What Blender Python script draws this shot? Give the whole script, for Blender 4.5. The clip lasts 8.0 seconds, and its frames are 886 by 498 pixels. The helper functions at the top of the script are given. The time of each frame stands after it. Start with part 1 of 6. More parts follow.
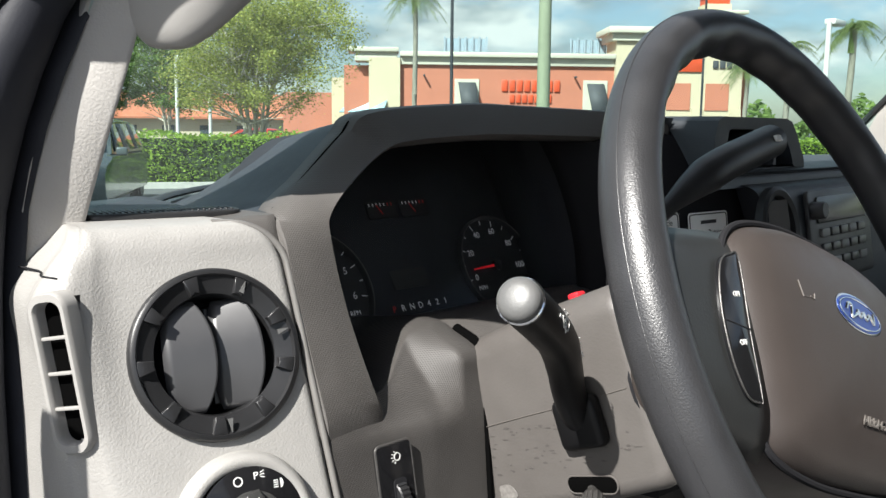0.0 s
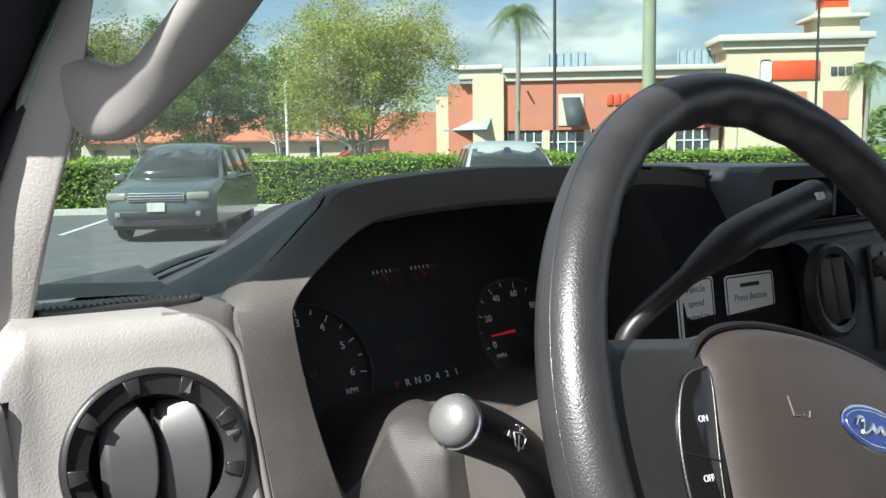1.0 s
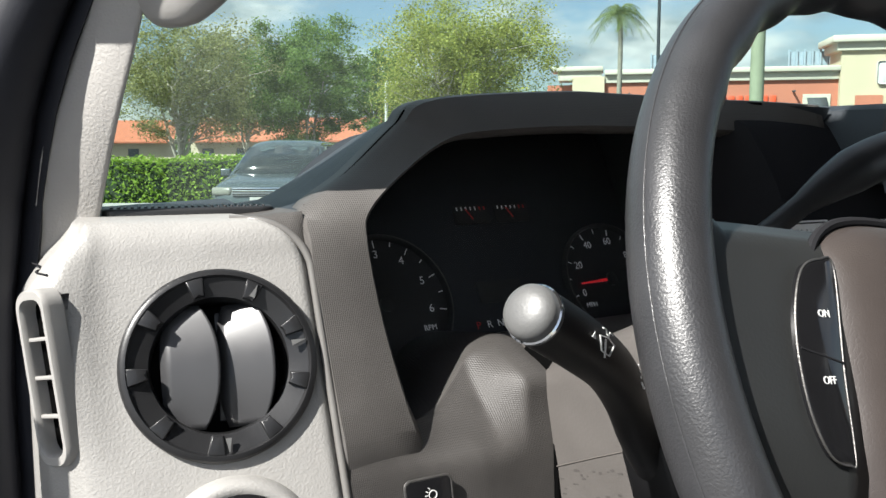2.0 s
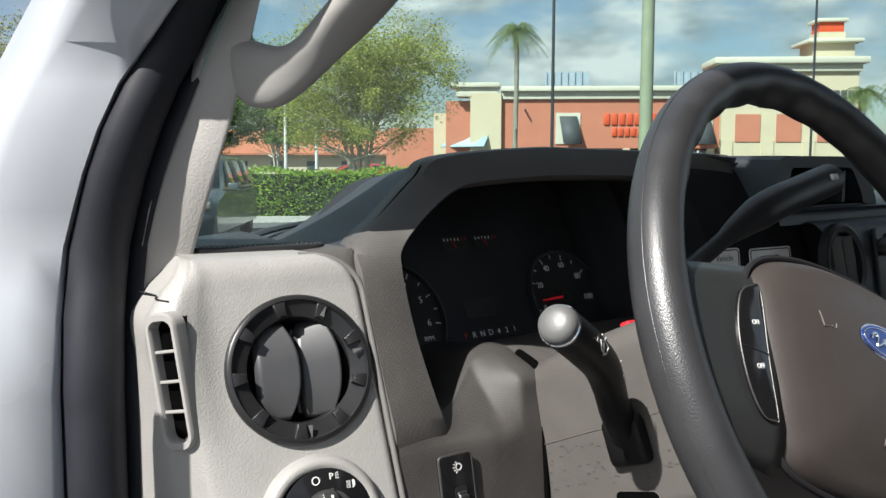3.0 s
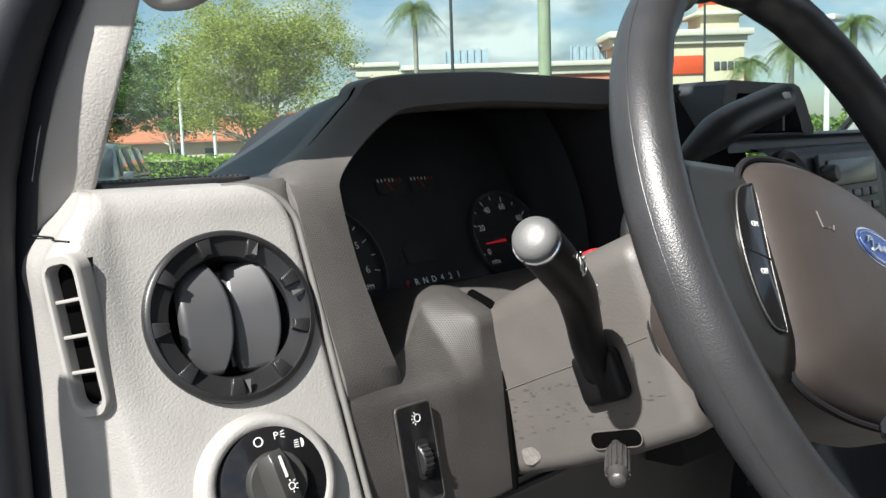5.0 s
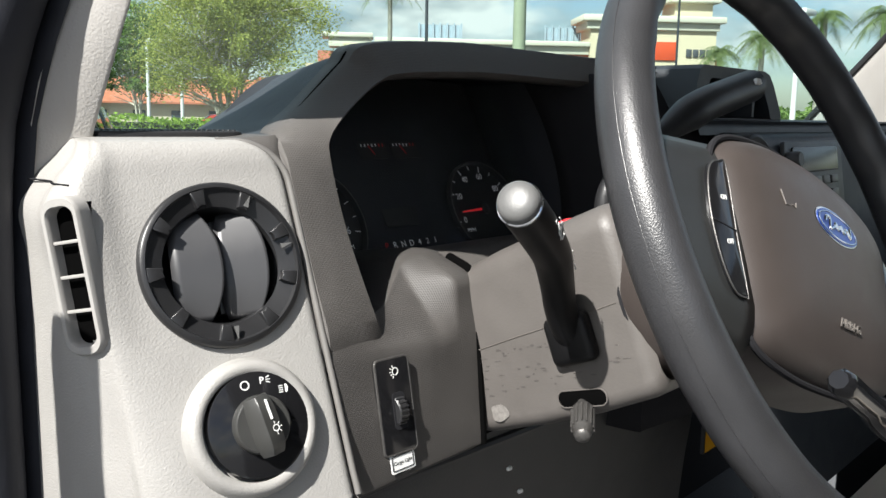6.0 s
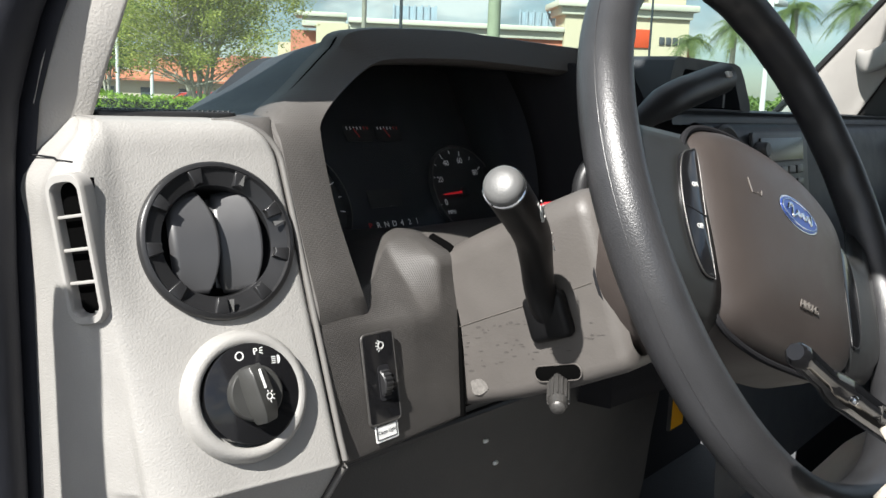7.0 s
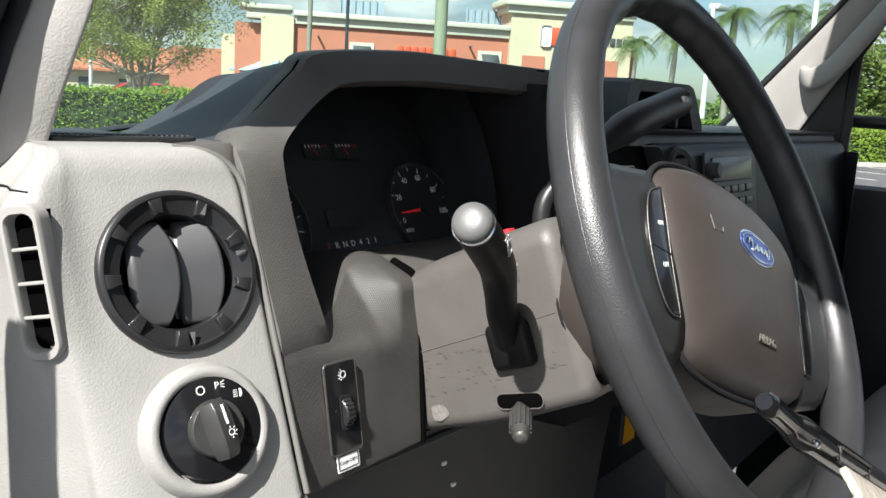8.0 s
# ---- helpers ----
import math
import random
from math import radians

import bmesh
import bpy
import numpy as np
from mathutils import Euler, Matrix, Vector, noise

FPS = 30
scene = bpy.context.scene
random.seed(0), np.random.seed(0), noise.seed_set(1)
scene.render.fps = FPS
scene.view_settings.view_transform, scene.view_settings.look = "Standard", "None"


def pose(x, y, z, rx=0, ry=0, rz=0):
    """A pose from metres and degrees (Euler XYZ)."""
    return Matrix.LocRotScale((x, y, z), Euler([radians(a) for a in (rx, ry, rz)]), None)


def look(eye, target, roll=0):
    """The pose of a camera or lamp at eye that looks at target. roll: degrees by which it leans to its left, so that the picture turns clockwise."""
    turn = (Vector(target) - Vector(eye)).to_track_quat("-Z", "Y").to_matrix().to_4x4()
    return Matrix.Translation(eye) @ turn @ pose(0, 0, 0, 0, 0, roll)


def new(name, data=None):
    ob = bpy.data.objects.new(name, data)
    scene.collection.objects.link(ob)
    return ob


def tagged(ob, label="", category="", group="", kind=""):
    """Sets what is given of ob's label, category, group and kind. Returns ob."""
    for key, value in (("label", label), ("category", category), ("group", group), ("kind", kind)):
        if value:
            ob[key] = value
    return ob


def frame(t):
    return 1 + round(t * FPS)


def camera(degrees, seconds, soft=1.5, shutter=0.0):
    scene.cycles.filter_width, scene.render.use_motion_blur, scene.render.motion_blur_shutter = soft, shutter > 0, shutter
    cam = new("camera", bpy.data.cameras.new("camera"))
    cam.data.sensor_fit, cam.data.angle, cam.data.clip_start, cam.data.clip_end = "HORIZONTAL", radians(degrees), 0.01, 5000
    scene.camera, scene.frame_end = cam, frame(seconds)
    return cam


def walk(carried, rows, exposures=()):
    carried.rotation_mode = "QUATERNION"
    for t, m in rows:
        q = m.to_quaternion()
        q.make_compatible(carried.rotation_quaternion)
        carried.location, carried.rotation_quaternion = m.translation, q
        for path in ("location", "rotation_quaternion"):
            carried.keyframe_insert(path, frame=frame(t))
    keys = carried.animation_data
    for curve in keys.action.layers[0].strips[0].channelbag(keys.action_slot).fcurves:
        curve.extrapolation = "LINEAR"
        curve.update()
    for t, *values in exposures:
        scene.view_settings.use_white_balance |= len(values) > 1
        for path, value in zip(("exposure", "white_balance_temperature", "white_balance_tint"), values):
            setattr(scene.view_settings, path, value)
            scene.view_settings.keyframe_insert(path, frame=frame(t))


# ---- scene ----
cam = camera(54.7, 8.0)
PATH = [
    (0, (-0.0033, -0.0018, 1.5511), (1.4148, 1.3809, 1.2736), 0.55),
    (0.2, (0.0023, -0.0078, 1.5564), (1.4039, 1.3946, 1.2943), 0.66),
    (0.5, (0.0091, -0.0211, 1.5628), (1.3584, 1.4352, 1.321), 0.68),
    (0.7, (0.0342, -0.0267, 1.576), (1.3428, 1.4679, 1.3442), 0.42),
    (0.8, (0.0558, -0.0246, 1.5832), (1.3465, 1.4854, 1.3506), -0.01),
    (1, (0.0969, -0.0233, 1.5904), (1.3349, 1.5292, 1.3516), -0.87),
    (1.2, (0.1233, 0.0018, 1.554), (1.2983, 1.6026, 1.3158), -1.67),
    (1.3, (0.1355, 0.0065, 1.5424), (1.2899, 1.6222, 1.3036), -1.78),
    (1.5, (0.1495, 0.0088, 1.5391), (1.2637, 1.652, 1.2971), -2.03),
    (1.7, (0.1454, 0.0016, 1.536), (1.2324, 1.6634, 1.2979), -1.42),
    (2, (0.1235, -0.0004, 1.5305), (1.1809, 1.6813, 1.2987), -0.22),
    (2.2, (0.1035, -0.0081, 1.5367), (1.1632, 1.6727, 1.3087), 0.07),
    (3.3, (-0.0498, -0.0803, 1.5601), (1.2451, 1.4302, 1.3563), -0.22),
    (3.5, (-0.0501, -0.0779, 1.5489), (1.2493, 1.4276, 1.3362), -0.47),
    (3.8, (-0.0632, -0.0583, 1.5213), (1.2596, 1.4223, 1.2804), -2.08),
    (4, (-0.041, -0.0379, 1.5117), (1.3048, 1.4196, 1.2574), -2.95),
    (4.2, (-0.0156, -0.0251, 1.5132), (1.363, 1.3991, 1.2467), -3.89),
    (4.5, (0.0032, -0.0086, 1.5175), (1.4128, 1.386, 1.2565), -3.80),
    (4.7, (0.0013, 0.0006, 1.5152), (1.4101, 1.3977, 1.2631), -3.08),
    (5.8, (-0.0289, -0.0059, 1.5132), (1.4085, 1.3551, 1.228), 0.72),
    (6, (-0.0327, -0.0091, 1.5086), (1.4245, 1.3262, 1.2031), 0.94),
    (6.3, (-0.043, -0.015, 1.5066), (1.4393, 1.2841, 1.1673), 1.42),
    (6.5, (-0.0493, -0.0152, 1.5101), (1.4456, 1.2671, 1.1624), 1.73),
    (7, (-0.0604, -0.0206, 1.5106), (1.4379, 1.2593, 1.1684), 2.15),
    (7.5, (-0.0546, -0.0141, 1.5236), (1.4582, 1.2473, 1.1766), 2.56),
    (8, (-0.0645, -0.0048, 1.5327), (1.5138, 1.174, 1.1876), 3.28),
]
walk(cam, [(t, look(eye, target, roll)) for t, eye, target, roll in PATH],
     exposures=[(0.0, 1.18), (2.2, 1.2), (3.3, 0.81), (4.1, 0.85), (4.6, 1.1), (5.8, 1.17), (8.0, 1.18)])

# ---- world, sun, exposure ----
SUN_FROM = Vector((-0.69, -0.14, 0.71)).normalized()
world = bpy.data.worlds.new("sky_world")
scene.world = world
world.use_nodes = True
wn, wl = world.node_tree.nodes, world.node_tree.links
sky = wn.new("ShaderNodeTexSky")
sky.sky_type = "NISHITA"
sky.sun_disc = False
sky.sun_elevation = math.asin(SUN_FROM.z)
sky.sun_rotation = math.atan2(SUN_FROM.x, SUN_FROM.y)
sky.air_density, sky.dust_density, sky.ozone_density = 1.0, 1.2, 1.5
bg = wn["Background"]
bg.inputs["Strength"].default_value = 0.062
# drifting cloud cover, white against the blue
wtc = wn.new("ShaderNodeTexCoord")
wmap = wn.new("ShaderNodeMapping")
wmap.inputs["Scale"].default_value = (1.0, 1.0, 2.6)
wcl = wn.new("ShaderNodeTexNoise")
wcl.inputs["Scale"].default_value, wcl.inputs["Detail"].default_value, wcl.inputs["Roughness"].default_value = 5.5, 9.0, 0.58
wramp = wn.new("ShaderNodeValToRGB")
wramp.color_ramp.elements[0].position, wramp.color_ramp.elements[1].position = 0.42, 0.60
wmix = wn.new("ShaderNodeMixRGB")
wsh = wn.new("ShaderNodeTexNoise")
wsh.inputs["Scale"].default_value, wsh.inputs["Detail"].default_value = 9.0, 6.0
wtone = wn.new("ShaderNodeValToRGB")
wtone.color_ramp.elements[0].position, wtone.color_ramp.elements[1].position = 0.40, 0.60
wtone.color_ramp.elements[0].color, wtone.color_ramp.elements[1].color = (3.4, 3.9, 4.2, 1), (8.0, 8.0, 7.9, 1)
wl.new(wmap.outputs["Vector"], wsh.inputs["Vector"])
wl.new(wsh.outputs["Fac"], wtone.inputs["Fac"])
wl.new(wtone.outputs["Color"], wmix.inputs["Color2"])
wl.new(wtc.outputs["Generated"], wmap.inputs["Vector"])
wl.new(wmap.outputs["Vector"], wcl.inputs["Vector"])
wl.new(wcl.outputs["Fac"], wramp.inputs["Fac"])
wl.new(wramp.outputs["Color"], wmix.inputs["Fac"])
wl.new(sky.outputs["Color"], wmix.inputs["Color1"])
wl.new(wmix.outputs["Color"], bg.inputs["Color"])

sun_data = bpy.data.lights.new("sun", "SUN")
sun_data.energy, sun_data.angle, sun_data.color = 5.0, radians(0.6), (1.0, 0.975, 0.93)
sun = new("sun", sun_data)
sun.matrix_world = Matrix.Translation((-20, -5, 30)) @ SUN_FROM.to_track_quat("Z", "Y").to_matrix().to_4x4()


# ---- materials ----
def mat(name, base, rough=0.5, metal=0.0, spread=0.12, scale=40.0, bump=0.0, bscale=600.0, kind="noise", coat=0.0, spec=0.5,
        stain=0.0, stain_scale=8.0, stain_col=None, rvar=0.1, fine=2.0):
    """A surface with colour varied at two scales, uneven gloss and a fine relief; scales are in cycles per metre."""
    m = bpy.data.materials.new(name)
    m.use_nodes = True
    n, l = m.node_tree.nodes, m.node_tree.links
    b = n["Principled BSDF"]
    tc = n.new("ShaderNodeTexCoord")
    big = n.new("ShaderNodeTexNoise")
    big.inputs["Scale"].default_value, big.inputs["Detail"].default_value = scale, 6.0
    l.new(tc.outputs["Object"], big.inputs["Vector"])
    ramp = n.new("ShaderNodeValToRGB")
    lo = tuple(c * (1 - spread) for c in base)
    hi = tuple(min(1.0, c * (1 + spread)) for c in base)
    ramp.color_ramp.elements[0].color, ramp.color_ramp.elements[1].color = (*lo, 1), (*hi, 1)
    ramp.color_ramp.elements[0].position, ramp.color_ramp.elements[1].position = 0.3, 0.7
    l.new(big.outputs["Fac"], ramp.inputs["Fac"])
    col = ramp.outputs["Color"]
    if stain > 0:
        st = n.new("ShaderNodeTexNoise")
        st.inputs["Scale"].default_value, st.inputs["Detail"].default_value, st.inputs["Roughness"].default_value = stain_scale, 8.0, 0.7
        l.new(tc.outputs["Object"], st.inputs["Vector"])
        sr = n.new("ShaderNodeValToRGB")
        sr.color_ramp.elements[0].position, sr.color_ramp.elements[1].position = 0.52, 0.68
        sr.color_ramp.elements[1].color = (stain, stain, stain, 1)
        l.new(st.outputs["Fac"], sr.inputs["Fac"])
        mx = n.new("ShaderNodeMixRGB")
        mx.inputs["Color2"].default_value = (*(stain_col or tuple(c * 0.5 for c in base)), 1)
        l.new(sr.outputs["Color"], mx.inputs["Fac"])
        l.new(col, mx.inputs["Color1"])
        col = mx.outputs["Color"]
    l.new(col, b.inputs["Base Color"])
    rm = n.new("ShaderNodeMapRange")
    rm.inputs["To Min"].default_value, rm.inputs["To Max"].default_value = max(0.02, rough - rvar), min(1.0, rough + rvar)
    l.new(big.outputs["Fac"], rm.inputs["Value"])
    l.new(rm.outputs["Result"], b.inputs["Roughness"])
    b.inputs["Metallic"].default_value = metal
    b.inputs["Coat Weight"].default_value = coat
    b.inputs["Coat Roughness"].default_value = 0.06
    b.inputs["Specular IOR Level"].default_value = spec
    if bump > 0:
        if kind == "voronoi":
            t = n.new("ShaderNodeTexVoronoi")
            t.voronoi_dimensions = "2D"
            t.inputs["Scale"].default_value, t.inputs["Randomness"].default_value = bscale, 0.15
            turn = n.new("ShaderNodeMapping")
            turn.inputs["Rotation"].default_value = (radians(-90), 0.0, 0.0)
            l.new(tc.outputs["Object"], turn.inputs["Vector"])
            l.new(turn.outputs["Vector"], t.inputs["Vector"])
            out = t.outputs["Distance"]
        elif kind == "leather":
            t = n.new("ShaderNodeTexVoronoi")
            t.feature = "DISTANCE_TO_EDGE"
            t.inputs["Scale"].default_value = bscale
            w = n.new("ShaderNodeTexNoise")
            w.inputs["Scale"].default_value = bscale * 0.6
            l.new(tc.outputs["Object"], w.inputs["Vector"])
            ad = n.new("ShaderNodeMixRGB")
            ad.blend_type, ad.inputs["Fac"].default_value = "ADD", 0.6 / bscale
            l.new(tc.outputs["Object"], ad.inputs["Color1"])
            l.new(w.outputs["Color"], ad.inputs["Color2"])
            l.new(ad.outputs["Color"], t.inputs["Vector"])
            cl = n.new("ShaderNodeMath")
            cl.operation = "MINIMUM"
            cl.inputs[1].default_value = 0.12
            l.new(t.outputs["Distance"], cl.inputs[0])
            out = cl.outputs["Value"]
        else:
            t = n.new("ShaderNodeTexNoise")
            t.inputs["Scale"].default_value, t.inputs["Detail"].default_value = bscale, fine
            out = t.outputs["Fac"]
        if kind == "noise":
            l.new(tc.outputs["Object"], t.inputs["Vector"])
        bp = n.new("ShaderNodeBump")
        bp.inputs["Strength"].default_value = min(1.0, bump)
        bp.inputs["Distance"].default_value = 0.6 / bscale
        l.new(out, bp.inputs["Height"])
        l.new(bp.outputs["Normal"], b.inputs["Normal"])
    return m


def glowing(name, color, strength):
    m = bpy.data.materials.new(name)
    m.use_nodes = True
    b = m.node_tree.nodes["Principled BSDF"]
    b.inputs["Base Color"].default_value = (*color, 1)
    b.inputs["Emission Color"].default_value = (*color, 1)
    b.inputs["Emission Strength"].default_value = strength
    return m


def clear_glass(name, tint, gloss=0.035, dust=0.02, scatter="ShaderNodeBsdfTranslucent"):
    m = bpy.data.materials.new(name)
    m.use_nodes = True
    n, l = m.node_tree.nodes, m.node_tree.links
    n.remove(n["Principled BSDF"])
    tr, gl, mx = n.new("ShaderNodeBsdfTransparent"), n.new("ShaderNodeBsdfGlossy"), n.new("ShaderNodeMixShader")
    tr.inputs["Color"].default_value = (*tint, 1)
    gl.inputs["Roughness"].default_value = 0.02
    mx.inputs["Fac"].default_value = gloss
    l.new(tr.outputs["BSDF"], mx.inputs[1])
    l.new(gl.outputs["BSDF"], mx.inputs[2])
    # a thin film of dust, uneven
    du, m2, nz = n.new(scatter), n.new("ShaderNodeMixShader"), n.new("ShaderNodeTexNoise")
    du.inputs["Color"].default_value = (0.75, 0.82, 0.80, 1)
    nz.inputs["Scale"].default_value, nz.inputs["Detail"].default_value = 5.0, 5.0
    rg = n.new("ShaderNodeMapRange")
    rg.inputs["To Min"].default_value, rg.inputs["To Max"].default_value = dust * 0.6, dust * 1.4
    l.new(nz.outputs["Fac"], rg.inputs["Value"])
    l.new(rg.outputs["Result"], m2.inputs["Fac"])
    l.new(mx.outputs["Shader"], m2.inputs[1])
    l.new(du.outputs["BSDF"], m2.inputs[2])
    l.new(m2.outputs["Shader"], n["Material Output"].inputs["Surface"])
    return m


M_POD = mat("light_grey_grained_plastic", (0.305, 0.296, 0.281), 0.42, spread=0.04, bump=0.40, bscale=700, stain=0.10, stain_scale=14)
M_TRIM = mat("light_grey_smooth_plastic", (0.30, 0.29, 0.275), 0.5, spread=0.03, bump=0.12, bscale=900)
M_PILLAR = mat("grey_grained_pillar_plastic", (0.36, 0.345, 0.325), 0.55, spread=0.03, bump=0.40, bscale=600)
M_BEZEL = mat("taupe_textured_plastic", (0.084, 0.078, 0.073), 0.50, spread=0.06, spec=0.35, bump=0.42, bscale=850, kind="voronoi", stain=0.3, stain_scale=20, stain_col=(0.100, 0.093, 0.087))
# the surround's plastic again: shade put into a darker base, paler scuffs over it
M_BEZEL_SHADE = mat("scuffed_shaded_taupe_plastic", (0.058, 0.054, 0.051), 0.5, spread=0.08, spec=0.35, bump=0.42, bscale=850, kind="voronoi", stain=0.4, stain_scale=18, stain_col=(0.082, 0.076, 0.071))
# paler than the bezel: the rolled edge's highlight is in the base colour
M_EDGE_HIGHLIGHT = mat("taupe_edge_highlight", (0.15, 0.143, 0.135), 0.35, spread=0.05, bump=0.1, bscale=900)
M_KNOB = mat("worn_grey_knob", (0.040, 0.040, 0.038), 0.36, spread=0.12, bump=0.1, bscale=700)
M_PAD = mat("charcoal_dash_pad", (0.023, 0.028, 0.034), 0.5, spread=0.08, bump=0.25, bscale=700)
M_BLACK = mat("matt_black_plastic", (0.018, 0.018, 0.019), 0.42, spread=0.1, bump=0.1, bscale=900)
M_GLOSS = mat("glossy_black_plastic", (0.010, 0.010, 0.011), 0.11, spread=0.1, rvar=0.05)
M_VENT = mat("charcoal_vent_plastic", (0.018, 0.018, 0.019), 0.33, spread=0.08, bump=0.08, bscale=900, spec=0.45)
M_DARK = mat("dark_recess", (0.020, 0.020, 0.022), 0.9, spread=0.05, spec=0.05)
M_FACE = mat("black_gauge_face", (0.025, 0.027, 0.032), 0.6, spread=0.05, spec=0.3)
M_RUBBER = mat("black_weatherstrip_rubber", (0.017, 0.018, 0.024), 0.6, spread=0.15, bump=0.1, bscale=600, spec=0.35)
M_GAP = mat("black_gap", (0.002, 0.002, 0.002), 0.9, spread=0.05, spec=0.02)
M_STALK = mat("worn_black_stalk_plastic", (0.005, 0.005, 0.0055), 0.46, spread=0.15, bump=0.1, bscale=900, spec=0.24)
M_VANE = mat("smooth_dark_vane", (0.042, 0.042, 0.044), 0.36, spread=0.06)
M_SHROUD = mat("taupe_column_plastic", (0.096, 0.088, 0.082), 0.45, spread=0.05, bump=0.12, bscale=500, stain=0.12, stain_scale=30)
M_RIM = mat("worn_grey_wheel_leather", (0.029, 0.029, 0.031), 0.36, spread=0.10, bump=0.36, bscale=1000, fine=4.0, spec=0.65)
M_HUB = mat("brown_grey_airbag_cover", (0.047, 0.0385, 0.035), 0.45, spread=0.04, bump=0.22, bscale=500, kind="leather", stain=0.15, stain_scale=25, stain_col=(0.064, 0.054, 0.048))
M_SPOKE = mat("dark_grey_spoke_plastic", (0.023, 0.024, 0.024), 0.42, spread=0.04, bump=0.1, bscale=700)
M_CHROME = mat("chrome", (0.75, 0.76, 0.78), 0.12, metal=1.0, spread=0.03, rvar=0.04)
M_SILVER = mat("satin_silver", (0.14, 0.14, 0.137), 0.46, metal=0.25, spread=0.06, bump=0.15, bscale=700)
M_BLUE = mat("blue_enamel", (0.010, 0.035, 0.19), 0.3, spread=0.05, coat=0.2)
M_WHITE_INK = mat("white_ink", (0.75, 0.75, 0.73), 0.6, spread=0.03)
M_DIM_INK = glowing("backlit_gauge_ink", (0.80, 0.80, 0.80), 0.028)
M_RED_INK = mat("red_plastic", (0.60, 0.02, 0.03), 0.5, spread=0.03)
M_NEEDLE = glowing("backlit_red_needle", (0.85, 0.02, 0.03), 0.09)
M_RED_DIM = glowing("dull_red_gauge_mark", (0.45, 0.02, 0.02), 0.03)
M_WHITE_PAINT = mat("white_van_paint", (0.41, 0.43, 0.465), 0.28, spread=0.02, scale=6, coat=0.5, stain=0.12, stain_scale=6, stain_col=(0.42, 0.43, 0.45))
M_YELLOW = mat("yellow_tag", (0.75, 0.36, 0.01), 0.55, spread=0.05)
M_STICKER = mat("white_sticker", (0.78, 0.78, 0.76), 0.45, spread=0.02)
M_SEAT = mat("grey_vinyl_seat", (0.30, 0.285, 0.265), 0.5, spread=0.05, bump=0.3, bscale=350, kind="leather")
M_FLOOR = mat("dark_floor_mat", (0.03, 0.03, 0.031), 0.8, spread=0.2, bump=0.4, bscale=200)
M_FOAM = mat("torn_beige_foam", (0.50, 0.45, 0.38), 0.85, spread=0.12, bump=0.6, bscale=160)
M_WINDSHIELD = clear_glass("windshield_glass", (0.75, 0.92, 0.89))
M_LENS = clear_glass("dusty_cluster_lens", (0.93, 0.95, 0.97), 0.012, 0.020, "ShaderNodeBsdfDiffuse")
M_HEADLINER = mat("grey_headliner", (0.24, 0.23, 0.215), 0.9, spread=0.05, bump=0.3, bscale=500)

M_STEEL = mat("dull_grey_metal", (0.10, 0.096, 0.092), 0.4, metal=0.6, spread=0.15, scale=200, bump=0.4, bscale=900)
M_SCUFF = mat("chalky_scuff", (0.16, 0.15, 0.14), 0.7, spread=0.25, scale=300, bump=0.3, bscale=900)
M_STAIN = mat("dark_scuff", (0.068, 0.062, 0.058), 0.55, spread=0.2)
M_HUB_MARK = mat("worn_print", (0.105, 0.094, 0.085), 0.6, spread=0.1)
M_DISPLAY = mat("radio_display", (0.022, 0.026, 0.023), 0.22, spread=0.1, rvar=0.03, spec=0.4)
M_CAR_GLASS = mat("tinted_car_glass", (0.02, 0.025, 0.025), 0.06, spread=0.1, rvar=0.03, spec=0.9)
M_LAMP = mat("headlamp_lens", (0.19, 0.19, 0.16), 0.15, spread=0.05, coat=0.5)
M_GREY_CAR = mat("dark_grey_car_paint", (0.05, 0.065, 0.068), 0.25, spread=0.05, coat=0.8)
M_SILVER_CAR = mat("silver_car_paint", (0.30, 0.31, 0.31), 0.3, spread=0.05, coat=0.6)
M_RED_CAR = mat("red_car_paint", (0.40, 0.03, 0.02), 0.3, spread=0.05, coat=0.6)
M_KNEE = mat("dark_grey_knee_plastic", (0.034, 0.034, 0.035), 0.55, spread=0.08, bump=0.2, bscale=500)
M_ASPHALT = mat("asphalt", (0.085, 0.087, 0.09), 0.85, spread=0.2, scale=3, bump=0.6, bscale=60, stain=0.5, stain_scale=0.5, stain_col=(0.12, 0.12, 0.12))
M_LINE = mat("white_road_paint", (0.42, 0.42, 0.41), 0.7, spread=0.15, scale=5)
M_KERB = mat("concrete_kerb", (0.42, 0.41, 0.38), 0.85, spread=0.12, scale=6, bump=0.4, bscale=40)
M_GRASS = mat("lawn", (0.07, 0.13, 0.025), 0.9, spread=0.3, scale=3, bump=0.6, bscale=30)
M_RED_WALL = mat("salmon_stucco", (0.43, 0.155, 0.095), 0.85, spread=0.06, scale=0.8, bump=0.3, bscale=20)
M_CREAM = mat("cream_stucco", (0.50, 0.43, 0.30), 0.85, spread=0.04, scale=0.8, bump=0.3, bscale=20)
M_CORNICE = mat("pale_cornice", (0.50, 0.48, 0.39), 0.8, spread=0.05, scale=1)
M_AWNING = mat("dark_awning", (0.05, 0.055, 0.06), 0.7, spread=0.1, scale=3)
M_BLUE_AWN = mat("pale_blue_awning", (0.33, 0.48, 0.52), 0.7, spread=0.06, scale=3)
M_SIGN_RED = mat("orange_red_sign", (0.55, 0.07, 0.02), 0.5, spread=0.06, scale=2)
M_SIGN_WHITE = mat("white_sign", (0.55, 0.54, 0.52), 0.5, spread=0.04, scale=2)
M_STORE_GLASS = mat("store_glass", (0.05, 0.065, 0.075), 0.12, spread=0.3, scale=0.8, spec=0.8)
